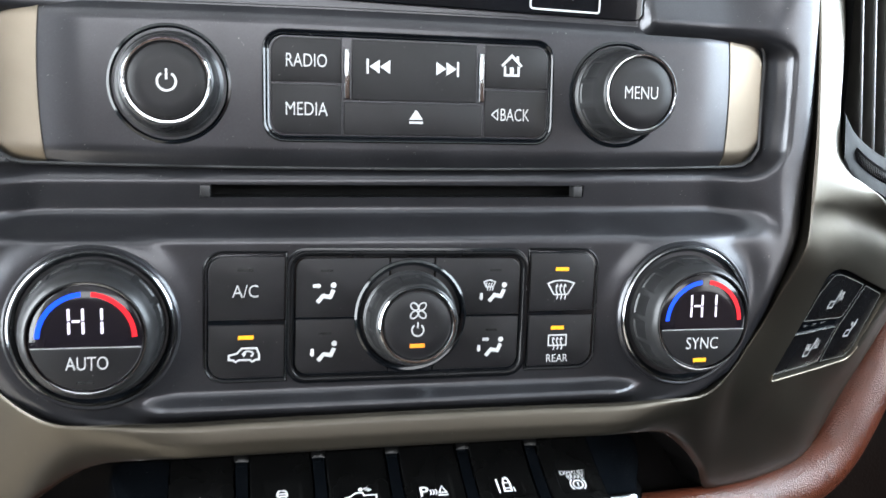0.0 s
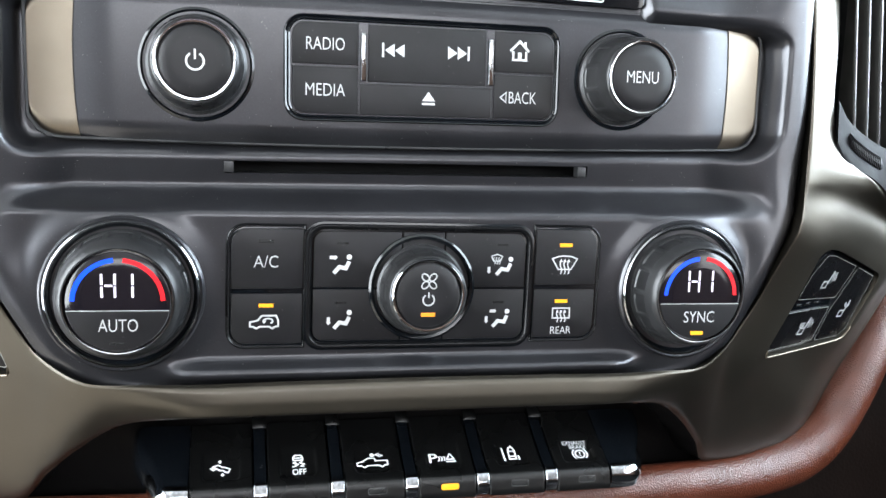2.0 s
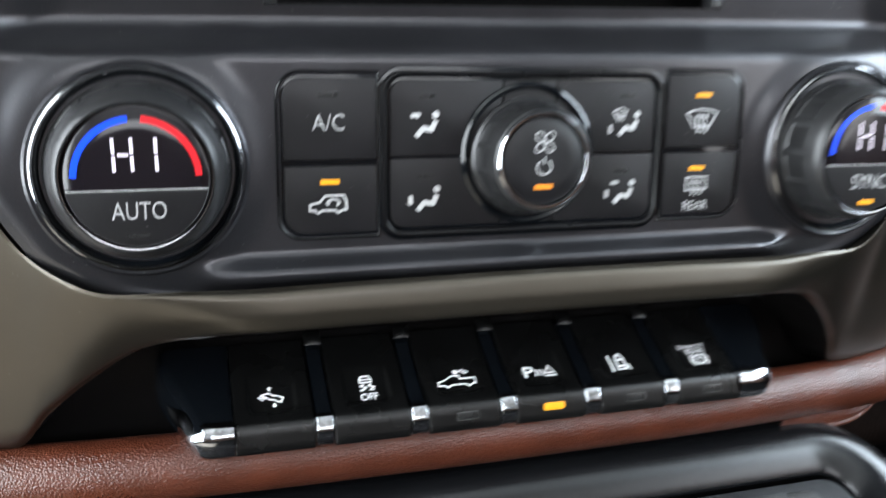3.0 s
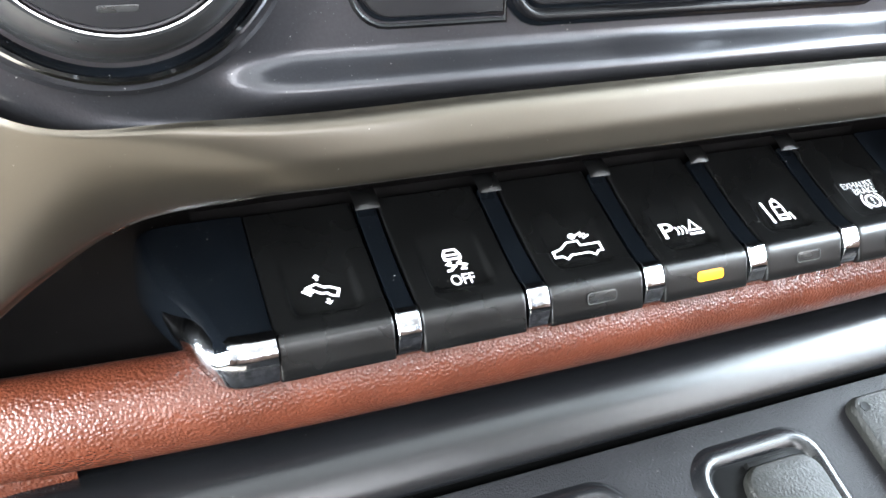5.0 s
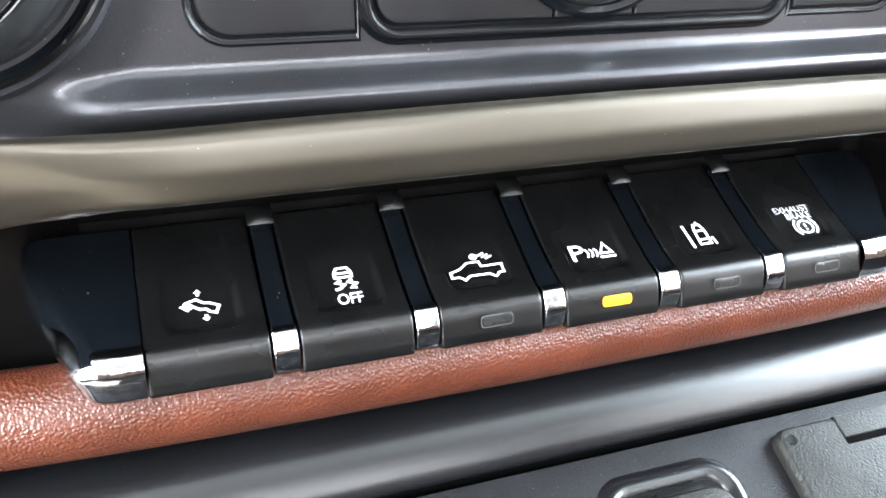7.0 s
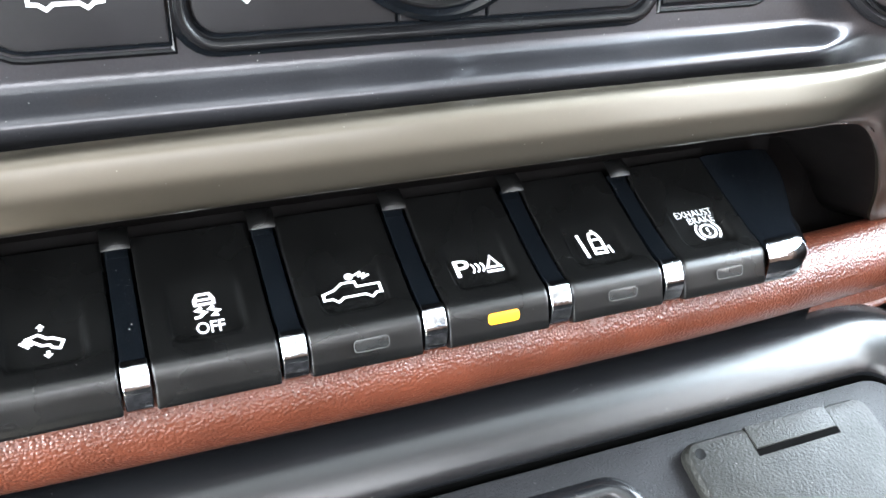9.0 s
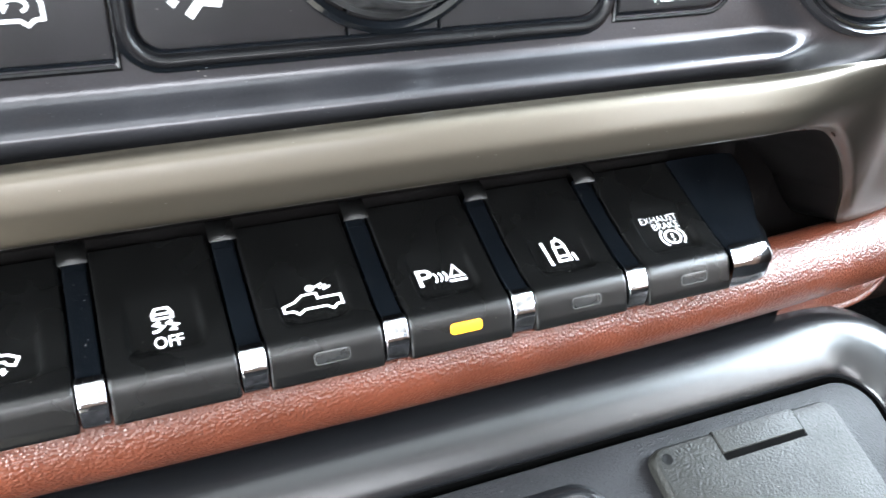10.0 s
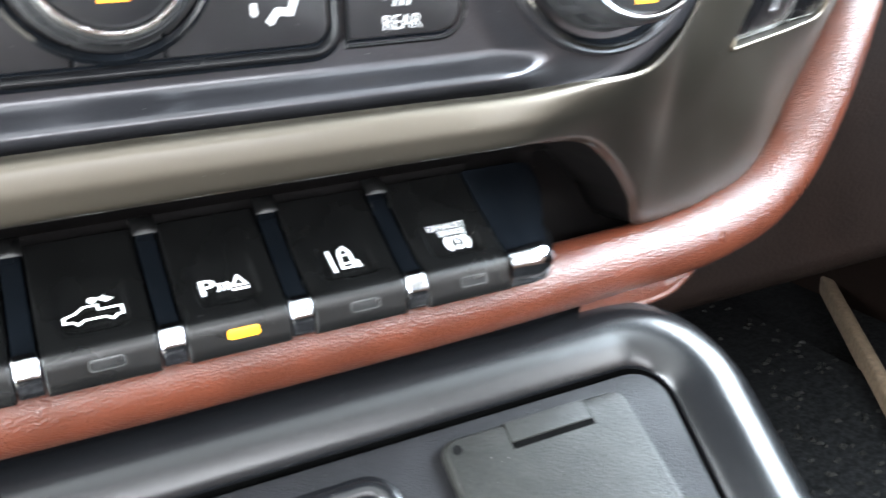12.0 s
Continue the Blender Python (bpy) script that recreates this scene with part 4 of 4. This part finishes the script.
bank = thing("switch_row", "row of six black piano-style switches with chrome dividers", "switch panel", (3, 30, 712))
edge_pts = [o + (i - o).normalized() * 1.2 for i, o in zip(inner, outer)][:int(8.1 / 17 * SPANS)]
arch = [Vector((-p.x, p.y, p.z)) for p in edge_pts[:0:-1]] + edge_pts
rows = []
for f in (0.0, 0.12, 0.28, 0.45, 0.62, 0.78, 0.9, 1.0):
    row = []
    for p in arch:
        y = p.y + 2.2 + (46 - p.y - 2.2) * f
        row.append((p.x * (1 - 0.03 * f), y, min(p.z, float(np.interp(y, (-9.5, 4, 22, 36, 43, 46), (758.5, 757.2, 753.4, 748.5, 744.5, 740))))))
    rows.append(row)
for y, z in ((46.4, 728), (46.6, 717), (46.4, 709), (44, 701)):
    rows.append([(x, y, min(z, q)) for x, _, q in rows[7]])
part("housing", loft(rows), RECESS, bank, "black recess behind the switches", WORLD_MM)

SWITCHES = []
for k in range(6):
    u = FIRST + PITCH * k
    body = part("switch", key_body(u - 11.6, u + 11.6, 0.0, 1.6, n=46), KEY, bank, m=WORLD_MM, sharp=50)
    face = face_at(u, 15.7, 723.75, (25.8, 16.05)) @ Matrix.Translation((0, 0, -1.45)) @ Matrix.Diagonal((1.08, 1.0, 1.0, 1.0))
    SWITCHES.append((body, face))
    if k >= 2:
        front = face_at(u + 0.8, 13.95, 719.2, (0.4, 2.4))
        part("lamp_lens", slab(rounded(-3.6, -1.2, 3.6, 1.2, 0.8), -0.5, 0.35, 0.2), AMBER if k == 3 else SMOKE, body, "lit amber indicator lamp" if k == 3 else "unlit smoked indicator lamp", front)
        if k != 3:
            part("lamp_edge", ink([(rounded(-3.65, -1.25, 3.65, 1.25, 0.8), 0.22, True)], lift=0.36), EDGE_GREY, body, "thin grey lamp edge", front)
for k in range(5):
    u = FIRST + PITCH * (k + 0.5)
    d = part("divider", key_body(u - 2.25, u + 2.25, 0.25, 0.0, 2, LIP + 1, 4, 0.3, 0.55), GLOSS, bank, "gloss black divider with a chrome tip", WORLD_MM)
    tip = [(16.3, 723.0), (16.2, 724.25), (15.7, 723.95), (15.1, 723.35), (14.3, 722.1), (13.7, 720.9), (13.35, 720.0), (13.25, 719.3), (13.35, 718.6), (13.6, 717.4), (13.85, 716.2), (14.2, 715.2), (14.8, 714.4), (16.0, 714.0)]
    rows = []
    for y, z in tip:
        rows.append([(u + du, y + dy, z - 0.4 * dy) for du, dy in ((-2.5, 2.5), (-2.5, 0.3), (-2.41, 0.09), (-2.25, 0.01), (-2.1, 0), (2.1, 0), (2.25, 0.01), (2.41, 0.09), (2.5, 0.3), (2.5, 2.5))])
    part("chrome_tip", loft(rows), TIP_CHROME, d, "rounded chrome tip", WORLD_MM, 50)
    rows = [[(u + 2.8 * q / 6, y - 0.7, z - 0.6 + 0.8 * h * (1 - (q / 6) ** 2)) for q in range(-6, 7)] for y, z, h in ((38.5, 738.8, 0.0), (38.7, 739.2, 0.5), (39.2, 739.8, 0.9), (40.0, 740.5, 1.1), (41.0, 741.1, 1.0), (42.2, 741.6, 0.6), (43.2, 741.9, 0.0))]
    part("notch", loft(rows), KEY, d, "small gloss ramp behind the divider", WORLD_MM, 60)


def end_cap(side, x_in, x_back, x_front):
    """A gloss black end block, narrowing to the front, with a chrome band round its nose."""
    rows = []
    for i in range(LIP + 2):
        p, d = Vector(PROFILE[i]), inward(i)
        f = smooth_step((41.5 - p.x) / 26.0, 0.1, 1.0)
        xo = x_back + (x_front - x_back) * f
        row = []
        for t, drop in ((0, 4), (0, 0.3), (0.03, 0), (0.2, -0.1), (0.4, -0.15), (0.6, -0.1), (0.78, 0.1), (0.9, 0.7), (0.97, 1.7), (1.0, 3.4), (1.04, 7.0), (1.06, 16.0)):
            q = p + d * (drop - 0.3)
            row.append((x_in + (xo - x_in) * t, q.x, q.y))
        rows.append(row)
    rows.insert(0, [(u, y + 2.5, z - 8) for u, y, z in rows[0]])
    b = part("end_block", loft(rows), GLOSS, bank, "gloss black end block with a chrome nose", WORLD_MM)
    path = spline([(x_in, 13.7, 0), (x_in + 0.55 * (x_front - x_in), 13.8, 0), (x_front - side * 0.8, 15.6, 0), (x_front + side * 2.2, 20.5, 0), (x_front + side * 4.6, 26.5, 0), (x_front + side * 6.4, 33, 0)], 26)
    band = []
    for j, p in enumerate(path):
        f = j / 25
        top = 723.4 + max(0.0, (p.y - 15.7)) * 0.62 - 2.6 * smooth_step(f, 0.3, 0.6) - 5.0 * smooth_step(f, 0.6, 1.0)
        low = 714.0 + 3.0 * smooth_step(f, 0.5, 1.0)
        under = 0.35 * smooth_step(f, 0.28, 0.55)
        n = (path[min(j + 1, 25)] - path[max(j - 1, 0)]).normalized().cross(Vector((0, 0, 1))) * side
        o = -n if n.y > 0 else n
        band.append([tuple(p + o * d + Vector((0, 0, z))) for d, z in ((-2.6, top + 1.2), (-1.5, top + 0.9), (-0.5, top - 0.3), (0.1, top - 1.3), (0.5, top - 2.4), (0.7 - 0.3 * under, top - 3.3), (0.6 - 0.9 * under, top - 4.4), (0.3 - 1.6 * under, low + 3.4), (-0.1 - 2.4 * under, low + 1.4), (-0.7 - 2.8 * under, low + 0.3), (-2.6 - 2.8 * under, low - 0.5))])
    part("chrome_nose", loft(band), TIP_CHROME, b, "curved chrome nose", WORLD_MM, 45)


end_cap(-1, -81.6, -102.5, -93.0)
end_cap(1, 87.4, 110.5, 101.5)

# printing on the switches: u to the right, v up the slope from the front edge
def shrunk(pts, c, k):
    return [(u * k, c + (v - c) * k) for u, v in pts]


body, face = SWITCHES[0]
c = 9.2
foot = [(-3.2, c + 1.2), (-1.0, c + 1.9), (0.6, c + 0.6), (1.8, c + 0.5), (3.8, c - 0.6), (3.0, c - 2.5), (1.6, c - 2.0), (1.0, c - 1.2), (-0.4, c - 1.1), (-1.6, c - 0.2)]
part("symbol", signs(([(shrunk(foot, c, 0.82), 0.5, True), (shrunk([(-4.6, c + 0.4), (-2.8, c - 1.2)], c, 0.82), 0.45, False), (shrunk([(-3.9, c + 0.9), (-2.1, c - 0.7)], c, 0.82), 0.45, False)], []), arrow(-0.4, c + 2.3, -0.4, c + 3.9, 0.8, 0.55), arrow(0.6, c - 2.3, 0.6, c - 3.9, 0.8, 0.55)), KEY_PRINT, body, m=face)
body, face = SWITCHES[1]
c = 10.8
part("symbol", ink([(shrunk(p, c, 0.82), w, q) for p, w, q in (([(-2.0, c + 0.6), (-2.1, c + 1.9), (-1.3, c + 3.5), (1.3, c + 3.5), (2.1, c + 1.9), (2.0, c + 0.6)], 0.55, True), ([(-2.4, c + 1.9), (2.4, c + 1.9)], 0.5, False), ([(-0.8, c - 0.2), (-1.9, c - 1.0), (-0.2, c - 1.8), (-1.5, c - 2.9), (-2.6, c - 3.0)], 0.6, False), ([(1.8, c - 0.2), (0.9, c - 1.0), (2.7, c - 1.8), (1.3, c - 2.9), (2.6, c - 3.0)], 0.6, False))]), KEY_PRINT, body, m=face)
part("lettering", words("OFF", 5.0, 2.7, 0.3, c - 5.0, 0.1, 0.012), KEY_PRINT, body, "white word OFF", face)
body, face = SWITCHES[2]
c = 8.8
part("symbol", ink([([(-5.6, c - 1.8), (-5.6, c - 0.4), (-3.4, c + 0.3), (-1.6, c + 1.7), (1.0, c + 1.7), (1.2, c + 0.4), (5.6, c + 0.4), (5.6, c - 1.8), (4.6, c - 1.8), (3.6, c - 2.7), (2.4, c - 1.8), (-1.8, c - 1.8), (-3.0, c - 2.7), (-4.0, c - 1.8)], 0.5, True)] + [([(1.2 + 0.7 * q, c + 3.2 - 0.5 * q), (2.8 + 0.7 * q, c + 3.9 - 0.5 * q)], 0.45, False) for q in range(3)], [circle(0.9, 12, 0.2, c + 3.1)]), KEY_PRINT, body, m=face)
body, face = SWITCHES[3]
c = 9.0
part("lettering", words("P", 3.3, 4.4, -3.9, c, 0.05, 0.012), KEY_PRINT, body, "white letter P", face)
part("symbol", ink([(arc(-3.4 + 1.05 * q, c - 0.5, 1.9, -44, 44, 8, 1.7), 0.42, False) for q in range(3)] + [([(1.3, c - 0.9), (2.7, c + 1.9), (4.1, c - 0.9)], 0.5, True), ([(0.9, c - 2.0), (4.6, c - 2.0)], 0.6, False)]), KEY_PRINT, body, m=face)
body, face = SWITCHES[4]
c = 9.4
part("symbol", ink([([(-3.0, c - 3.6), (-3.4, c + 3.2)], 0.65, False), ([(2.9, c - 3.3), (2.5, c - 1.0)], 0.55, False), ([(-1.1, c - 2.8), (-1.0, c + 1.4), (-0.5, c + 3.0), (0.9, c + 3.0), (1.5, c + 1.4), (1.6, c - 2.8)], 0.6, True), ([(-0.9, c + 1.1), (1.5, c + 1.1)], 0.55, False), ([(-0.9, c - 1.5), (1.5, c - 1.5)], 0.55, False), ([(0.3, c + 3.0), (0.4, c + 3.9)], 0.6, False)]), KEY_PRINT, body, m=face)
body, face = SWITCHES[5]
c = 9.8
part("lettering", words("EXHAUST", 9.8, 1.9, 0.0, c + 3.4, 0.05), KEY_PRINT, body, "white word EXHAUST", face)
part("lettering", words("BRAKE", 6.8, 1.9, 0.8, c + 1.2, 0.05), KEY_PRINT, body, "white word BRAKE", face)
part("symbol", ink([(circle(1.9, 20, 0.9, c - 2.4), 0.55, True), (arc(0.9, c - 2.4, 3.0, 130, 230, 8), 0.5, False), (arc(0.9, c - 2.4, 3.0, -50, 50, 8), 0.5, False), ([(0.9, c - 1.4), (0.9, c - 2.6)], 0.5, False), ([(0.9, c - 3.0), (0.9, c - 3.5)], 0.5, False)]), KEY_PRINT, body, m=face)

# ---- console front below the leather roll ----
CONSOLE = face_at(0, 16.0, 679.5, (0.85, 0.53))
console = thing("console_front", "satin black console front with covered power outlets", "center console", (0, 16, 560))


def leaning(pts, k=0.12):
    return [(u + (k * v if u > 0 else -k * v), v) for u, v in pts]


mouth = leaning(rounded(-139, -120, 138.0, 0.0, 13, 10))
part("rim", swept(mouth, [(-0.3, -0.9), (-0.4, -0.2), (-0.8, 0.4), (-3.0, 1.9), (-6.0, 3.7), (-8.5, 4.75), (-10.5, 5.2), (-13.0, 5.3), (-16.0, 4.9), (-19.0, 4.0), (-22.0, 2.6), (-24.5, 0.9), (-26.4, -1.2), (-27.4, -5), (-27.6, -30)], (False, False)), RIM, console, "rounded satin black rim", CONSOLE)
# The gap's shade is painted: near-black liner here, near-black sheet below the plate.
part("gap_liner", swept(mouth, [(0.3, -12.0), (-0.3, -0.9)], (False, False)), GAP_SHADE, console, "black liner painted as the shade in the gap beside the rim", CONSOLE)
part("face_plate", slab(inset(mouth, 1.7), -11, 0.0, 0.7), PLATE, console, "grained dark grey plate", CONSOLE)
part("groove", slab(inset(mouth, -0.5), -16, -9.0, 0.2), GAP_SHADE, console, "black sheet painted as the shade in the gap round the plate", CONSOLE)


def outlet_cover(u0, u1, v0, v1):
    lid = part("outlet_cover", slab(rounded(u0, v0, u1, v1, (2, 2, 4, 4)), -0.5, 3.6, 1.9), COVER, console, "grained dark grey outlet cover", CONSOLE)
    n0, n1 = u0 + 18.5, u0 + 43.5
    # Slot and pivot hole aren't cut: black sheet and disc paint their shade.
    part("hinge_slot_shade", slab(rounded(n0 - 0.25, v1 - 8.0, n1 + 0.25, v1 - 0.4, 0.3), 2.0, 3.64, 0.03), GAP_SHADE, lid, "black sheet painted as the shaded slot round the hinge", CONSOLE)
    part("hinge", slab(rounded(n0, v1 - 6.3, n1, v1 - 0.2, 0.4), 2.0, 4.0, 0.5), COVER, lid, "hinge bar in the cover", CONSOLE)
    part("pivot_hole_shade", lathe([(1.5, 3.0), (1.4, 3.7), (1.1, 3.66), (0.01, 3.64)], 20, cu=u0 + 3.6, cv=v1 - 3.6), CAVITY, lid, "small dark disc painted as the shaded pivot hole", CONSOLE)


def socket(u0, u1, v0, v1, with_lid):
    o = rounded(u0, v0, u1, v1, 7, 8)
    s = part("outlet_surround", swept(o, [(-3.0, -0.2), (-1.6, 0.9), (0.0, 1.5), (1.5, 1.2), (2.6, 0.2), (3.2, -0.3)], (False, True)), RIM, console, "raised surround of an outlet", CONSOLE)
    part("outlet_recess", slab(inset(o, 2.8), -0.4, 0.05, 0.2), CAVITY, s, "dark recess of the outlet", CONSOLE)
    if with_lid:
        lid = part("outlet_lid", slab(rounded(u0 + 9.5, v0, u1 - 2.4, v1 - 5.2, (2, 2, 6, 6)), 0.0, 3.0, 1.6), COVER, s, "grained grey outlet lid", CONSOLE)
        # No slot is cut; a dark strip paints its shade.
        part("hinge_slot_shade", slab(rounded(u0 + 13, v1 - 5.4, u1 - 9, v1 - 4.0, 0.4), 0, 1.9, 0.3), CAVITY, lid, "dark strip painted as the shaded slot under the hinge", CONSOLE)


outlet_cover(62.5, 119.5, -62, -6.5)
socket(12.5, 47.0, -52, -10.5, True)
socket(-52.0, -9.0, -52, -10.5, False)

# ---- heated seat switches in the trim's flanks ----
for side in (1, -1):
    m = seat_frame(side) @ Matrix.Translation((0, 0, -0.9))
    seat = thing("seat_heater_switch", "black heated seat switch panel set in champagne trim", "switch panel", (151 if side > 0 else -138, 17, 769), "heated seat switches")
    part("switch_bezel", swept(inset(POCKET, 0.2), [(0.0, -9), (0.0, -1.0), (0.4, -0.6)], (False, True)), GLOSS, seat, "gloss black surround of the switches", m, 50)
    for name, o in (("upper", [(10.9, 25.0), (42.3, 23.3), (49.5, 38.8), (27.4, 45.3), (20.9, 45.8), (14.7, 37.4)]), ("lower", [(2.5, 1.0), (37.6, 2.2), (41.0, 19.5), (7.3, 19.4)]), ("right", [(39.4, 1.6), (59.9, 1.4), (64.8, 5.0), (69.5, 32.3), (51.2, 38.2), (44.2, 22.3), (42.2, 19.1)])):
        o = soft_corners(o, 1.6)
        b = part("button", slab(o, -2.5, 0.35, 0.35), SEAT_BLACK, seat, m=m)
        # Painted highlight: a pale line in place of light caught by the bevel.
        part("edge_line", ink([(inset(o, 0.35), 0.28, True)], lift=0.34), EDGE_GLINT, b, "thin pale line painted as light on the button's edge", m)
        cu, cv = {"upper": (30.2, 33.2), "lower": (26.8, 10.6), "right": (55.4, 16.4)}[name]
        strokes = [([(cu - 3.6, cv - 0.4), (cu - 4.4, cv - 3.4), (cu - 0.6, cv - 3.6), (cu, cv - 0.8)], 0.6, True), ([(cu - 0.2, cv - 1.4), (cu + 2.2, cv + 4.4)], 0.8, False)]
        strokes += [(arc(cu - 1.4 + 0.9 * q, cv + 2.2, 1.0, 90 * q, 90 * q + 120, 5), 0.6, False) for q in range(4)] if name == "right" else heat_waves(cu + 3.6, cv + 1.4, 1.3, 4.2, 0.5)
        if name == "lower":
            strokes += [([(cu - 5.0, cv + 0.4 + 0.9 * q), (cu - 1.4, cv + 0.2 + 0.9 * q)], 0.5, False) for q in range(3)]
        part("symbol", ink(strokes, lift=0.4), PALE_PRINT, b, m=m)
    lip = [(u, v) for u, v in POCKET if v < 0.42 * u - 8 or v < 2.5]
    lip.sort()
    part("lower_lip", loft([[(u, v - 0.35 + 0.5 * math.cos(a), 1.35 + 0.5 * math.sin(a)) for a in [2 * math.pi * k / 10 for k in range(10)]] for u, v in lip], True), SILVER, seat, "bright lower lip", m)
    for q in range(3):
        part("indicator_lamp", slab(rounded(14 + 7 * q, 21.4, 17.2 + 7 * q, 22.4, 0.2), -1.5, -0.3, 0.1), SMOKE, seat, "unlit indicator lamp", m)

# ---- display above the radio ----
display = thing("display_screen", "colour display in a gloss black frame above the radio", "screen", (0, 14, 907))
part("screen_frame", slab(rounded(-128, 907.2, 84.5, 985, 3), -6, 0.0, 0.6), GLOSS, display, "gloss black frame", face_at(0, 7, 0))
part("screen_glass", slab(rounded(-120, 911.5, 38, 982, 1), -1, 0.25, 0.15), SCREEN, display, "lit pale screen", face_at(0, 7, 0))
part("screen_icon", ink([(rounded(41.5, 908.9, 67.5, 930, 1.0, 3), 0.6, True)], [[(54.5 + (4.8 if k % 2 else 2.0) * math.sin(k * math.pi / 5), 916.4 - (4.8 if k % 2 else 2.0) * math.cos(k * math.pi / 5)) for k in range(10)]], lift=0.05), PRINT, display, "white square outline with a star", face_at(0, 7, 0))

# ---- air vents beside the stack ----
for side in (1, -1):
    vent = thing("air_vent", "black dashboard air vent with upright vanes and thumb wheel", "air vent", (side * 240, 60, 850), "dashboard air vents")
    mir = Matrix.Diagonal((side, 1, 1, 1)) @ WORLD_MM
    part("vent_box", loft([[(x, y, z) for x, y in ((176, 10), (178, 40), (230, 92), (360, 130))] for z in (836, 975)]), CAVITY, vent, "black vent interior", mir)
    for k in range(8):
        x, y = 196.5 + 10.6 * k, 22 + 5.0 * k
        lean = Matrix.Translation((0, 0, 0.85)) @ Matrix.Shear("XY", 4, (-0.09, 0.0)) @ Matrix.Translation((0, 0, -0.85))
        at = mir @ Matrix.Diagonal((1000, 1000, 1000, 1)) @ lean @ face_at(x, y, 0)
        vane = part("vane", slab(rounded(-0.9, 850, 0.9, 972, 0.8), -16, 0.0, 0.5), VANE, vent, "upright black vane", at)
        # Highlight put into the shape: a brighter metal strip along each plastic vane.
        part("vane_highlight", slab(rounded(-0.4, 851, 0.4, 971, 0.3), -0.2, 0.35, 0.25), VANE_GLINT, vane, "thin bright strip added as the highlight on the vane's front edge", at)
    shelf = spline([(172.5, 3.4, 862), (180.5, 5, 853), (198.5, 12, 845.5), (228, 29, 840), (275, 58, 832)], 24)
    part("lower_lip", loft([[tuple(p + Vector((0.6 * d, d, z))) for p in shelf] for d, z in ((1, -4), (0, -1), (0.2, 1.5), (1.4, 5), (2.6, 9), (4.0, 13), (5.5, 15.5), (9, 17), (14, 17.5))]), VENT_LIP, vent, "dark grey lower lip", mir)
    ribs = spline(shelf[5:15], 46)
    across = [radians(a) for a in (-60, -30, 0, 30, 60, 90, 120)]
    part("thumb_wheel", loft([[tuple(p + Vector((1.6, 3.6, 8.5)) + (3.0 if i % 2 else 3.7) * min(1.0, 0.35 + 0.16 * min(i, 45 - i)) * Vector((-0.4 * math.cos(a), -0.9 * math.cos(a), math.sin(a)))) for a in across] for i, p in enumerate(ribs)]), BUTTON, vent, "ribbed black thumb wheel", mir, 20)

# ---- footwell ----
mat_thing = thing("floor_mat", "black woven floor mat flecked with grey", "floor mat", (480, 330, 331))
MAT = Matrix.Translation((0.50, 0.33, 0.331)) @ WORLD_MM
part("mat_body", slab(rounded(-230, -330, 230, 330, 30), 0, 6, 2), CARPET, mat_thing, m=MAT)
rng = random.Random(5)
tufts = bmesh.new()
for k in range(520):
    u, v, a, h = rng.uniform(-225, 225), rng.uniform(-320, 325), rng.uniform(-0.5, 0.9), rng.uniform(5.0, 10.0)
    c, q, w = math.cos(a), math.sin(a), rng.uniform(1.6, 3.0)
    pts = [(-h / 2, -w, 6.0), (h / 2, -w, 6.0), (h / 2, w, 6.0), (-h / 2, w, 6.0)]
    ring = [tufts.verts.new((u + x * c - y * q, v + x * q + y * c, z)) for x, y, z in pts]
    ridge = [tufts.verts.new((u + x * c, v + x * q, 8.2)) for x in (-h / 4, h / 4)]
    for f in ((ring[0], ring[1], ridge[1], ridge[0]), (ring[2], ring[3], ridge[0], ridge[1]), (ring[3], ring[0], ridge[0]), (ring[1], ring[2], ridge[1])):
        tufts.faces.new(f)
tagged(part("weave", tufts, TUFT, mat_thing, "grey flecks woven into the mat", MAT), kind="stuff")
sill = thing("door_sill", "tan door sill strip along the footwell", "door sill", (765, 422, 331))
beam = box((-260, -7, 0), (200, 7, 26), 4)
part("sill_strip", beam, MAT_EDGE, sill, m=Matrix.Translation((0.765, 0.422, 0.331)) @ Matrix.Rotation(math.atan2(184, 138), 4, "Z") @ WORLD_MM)
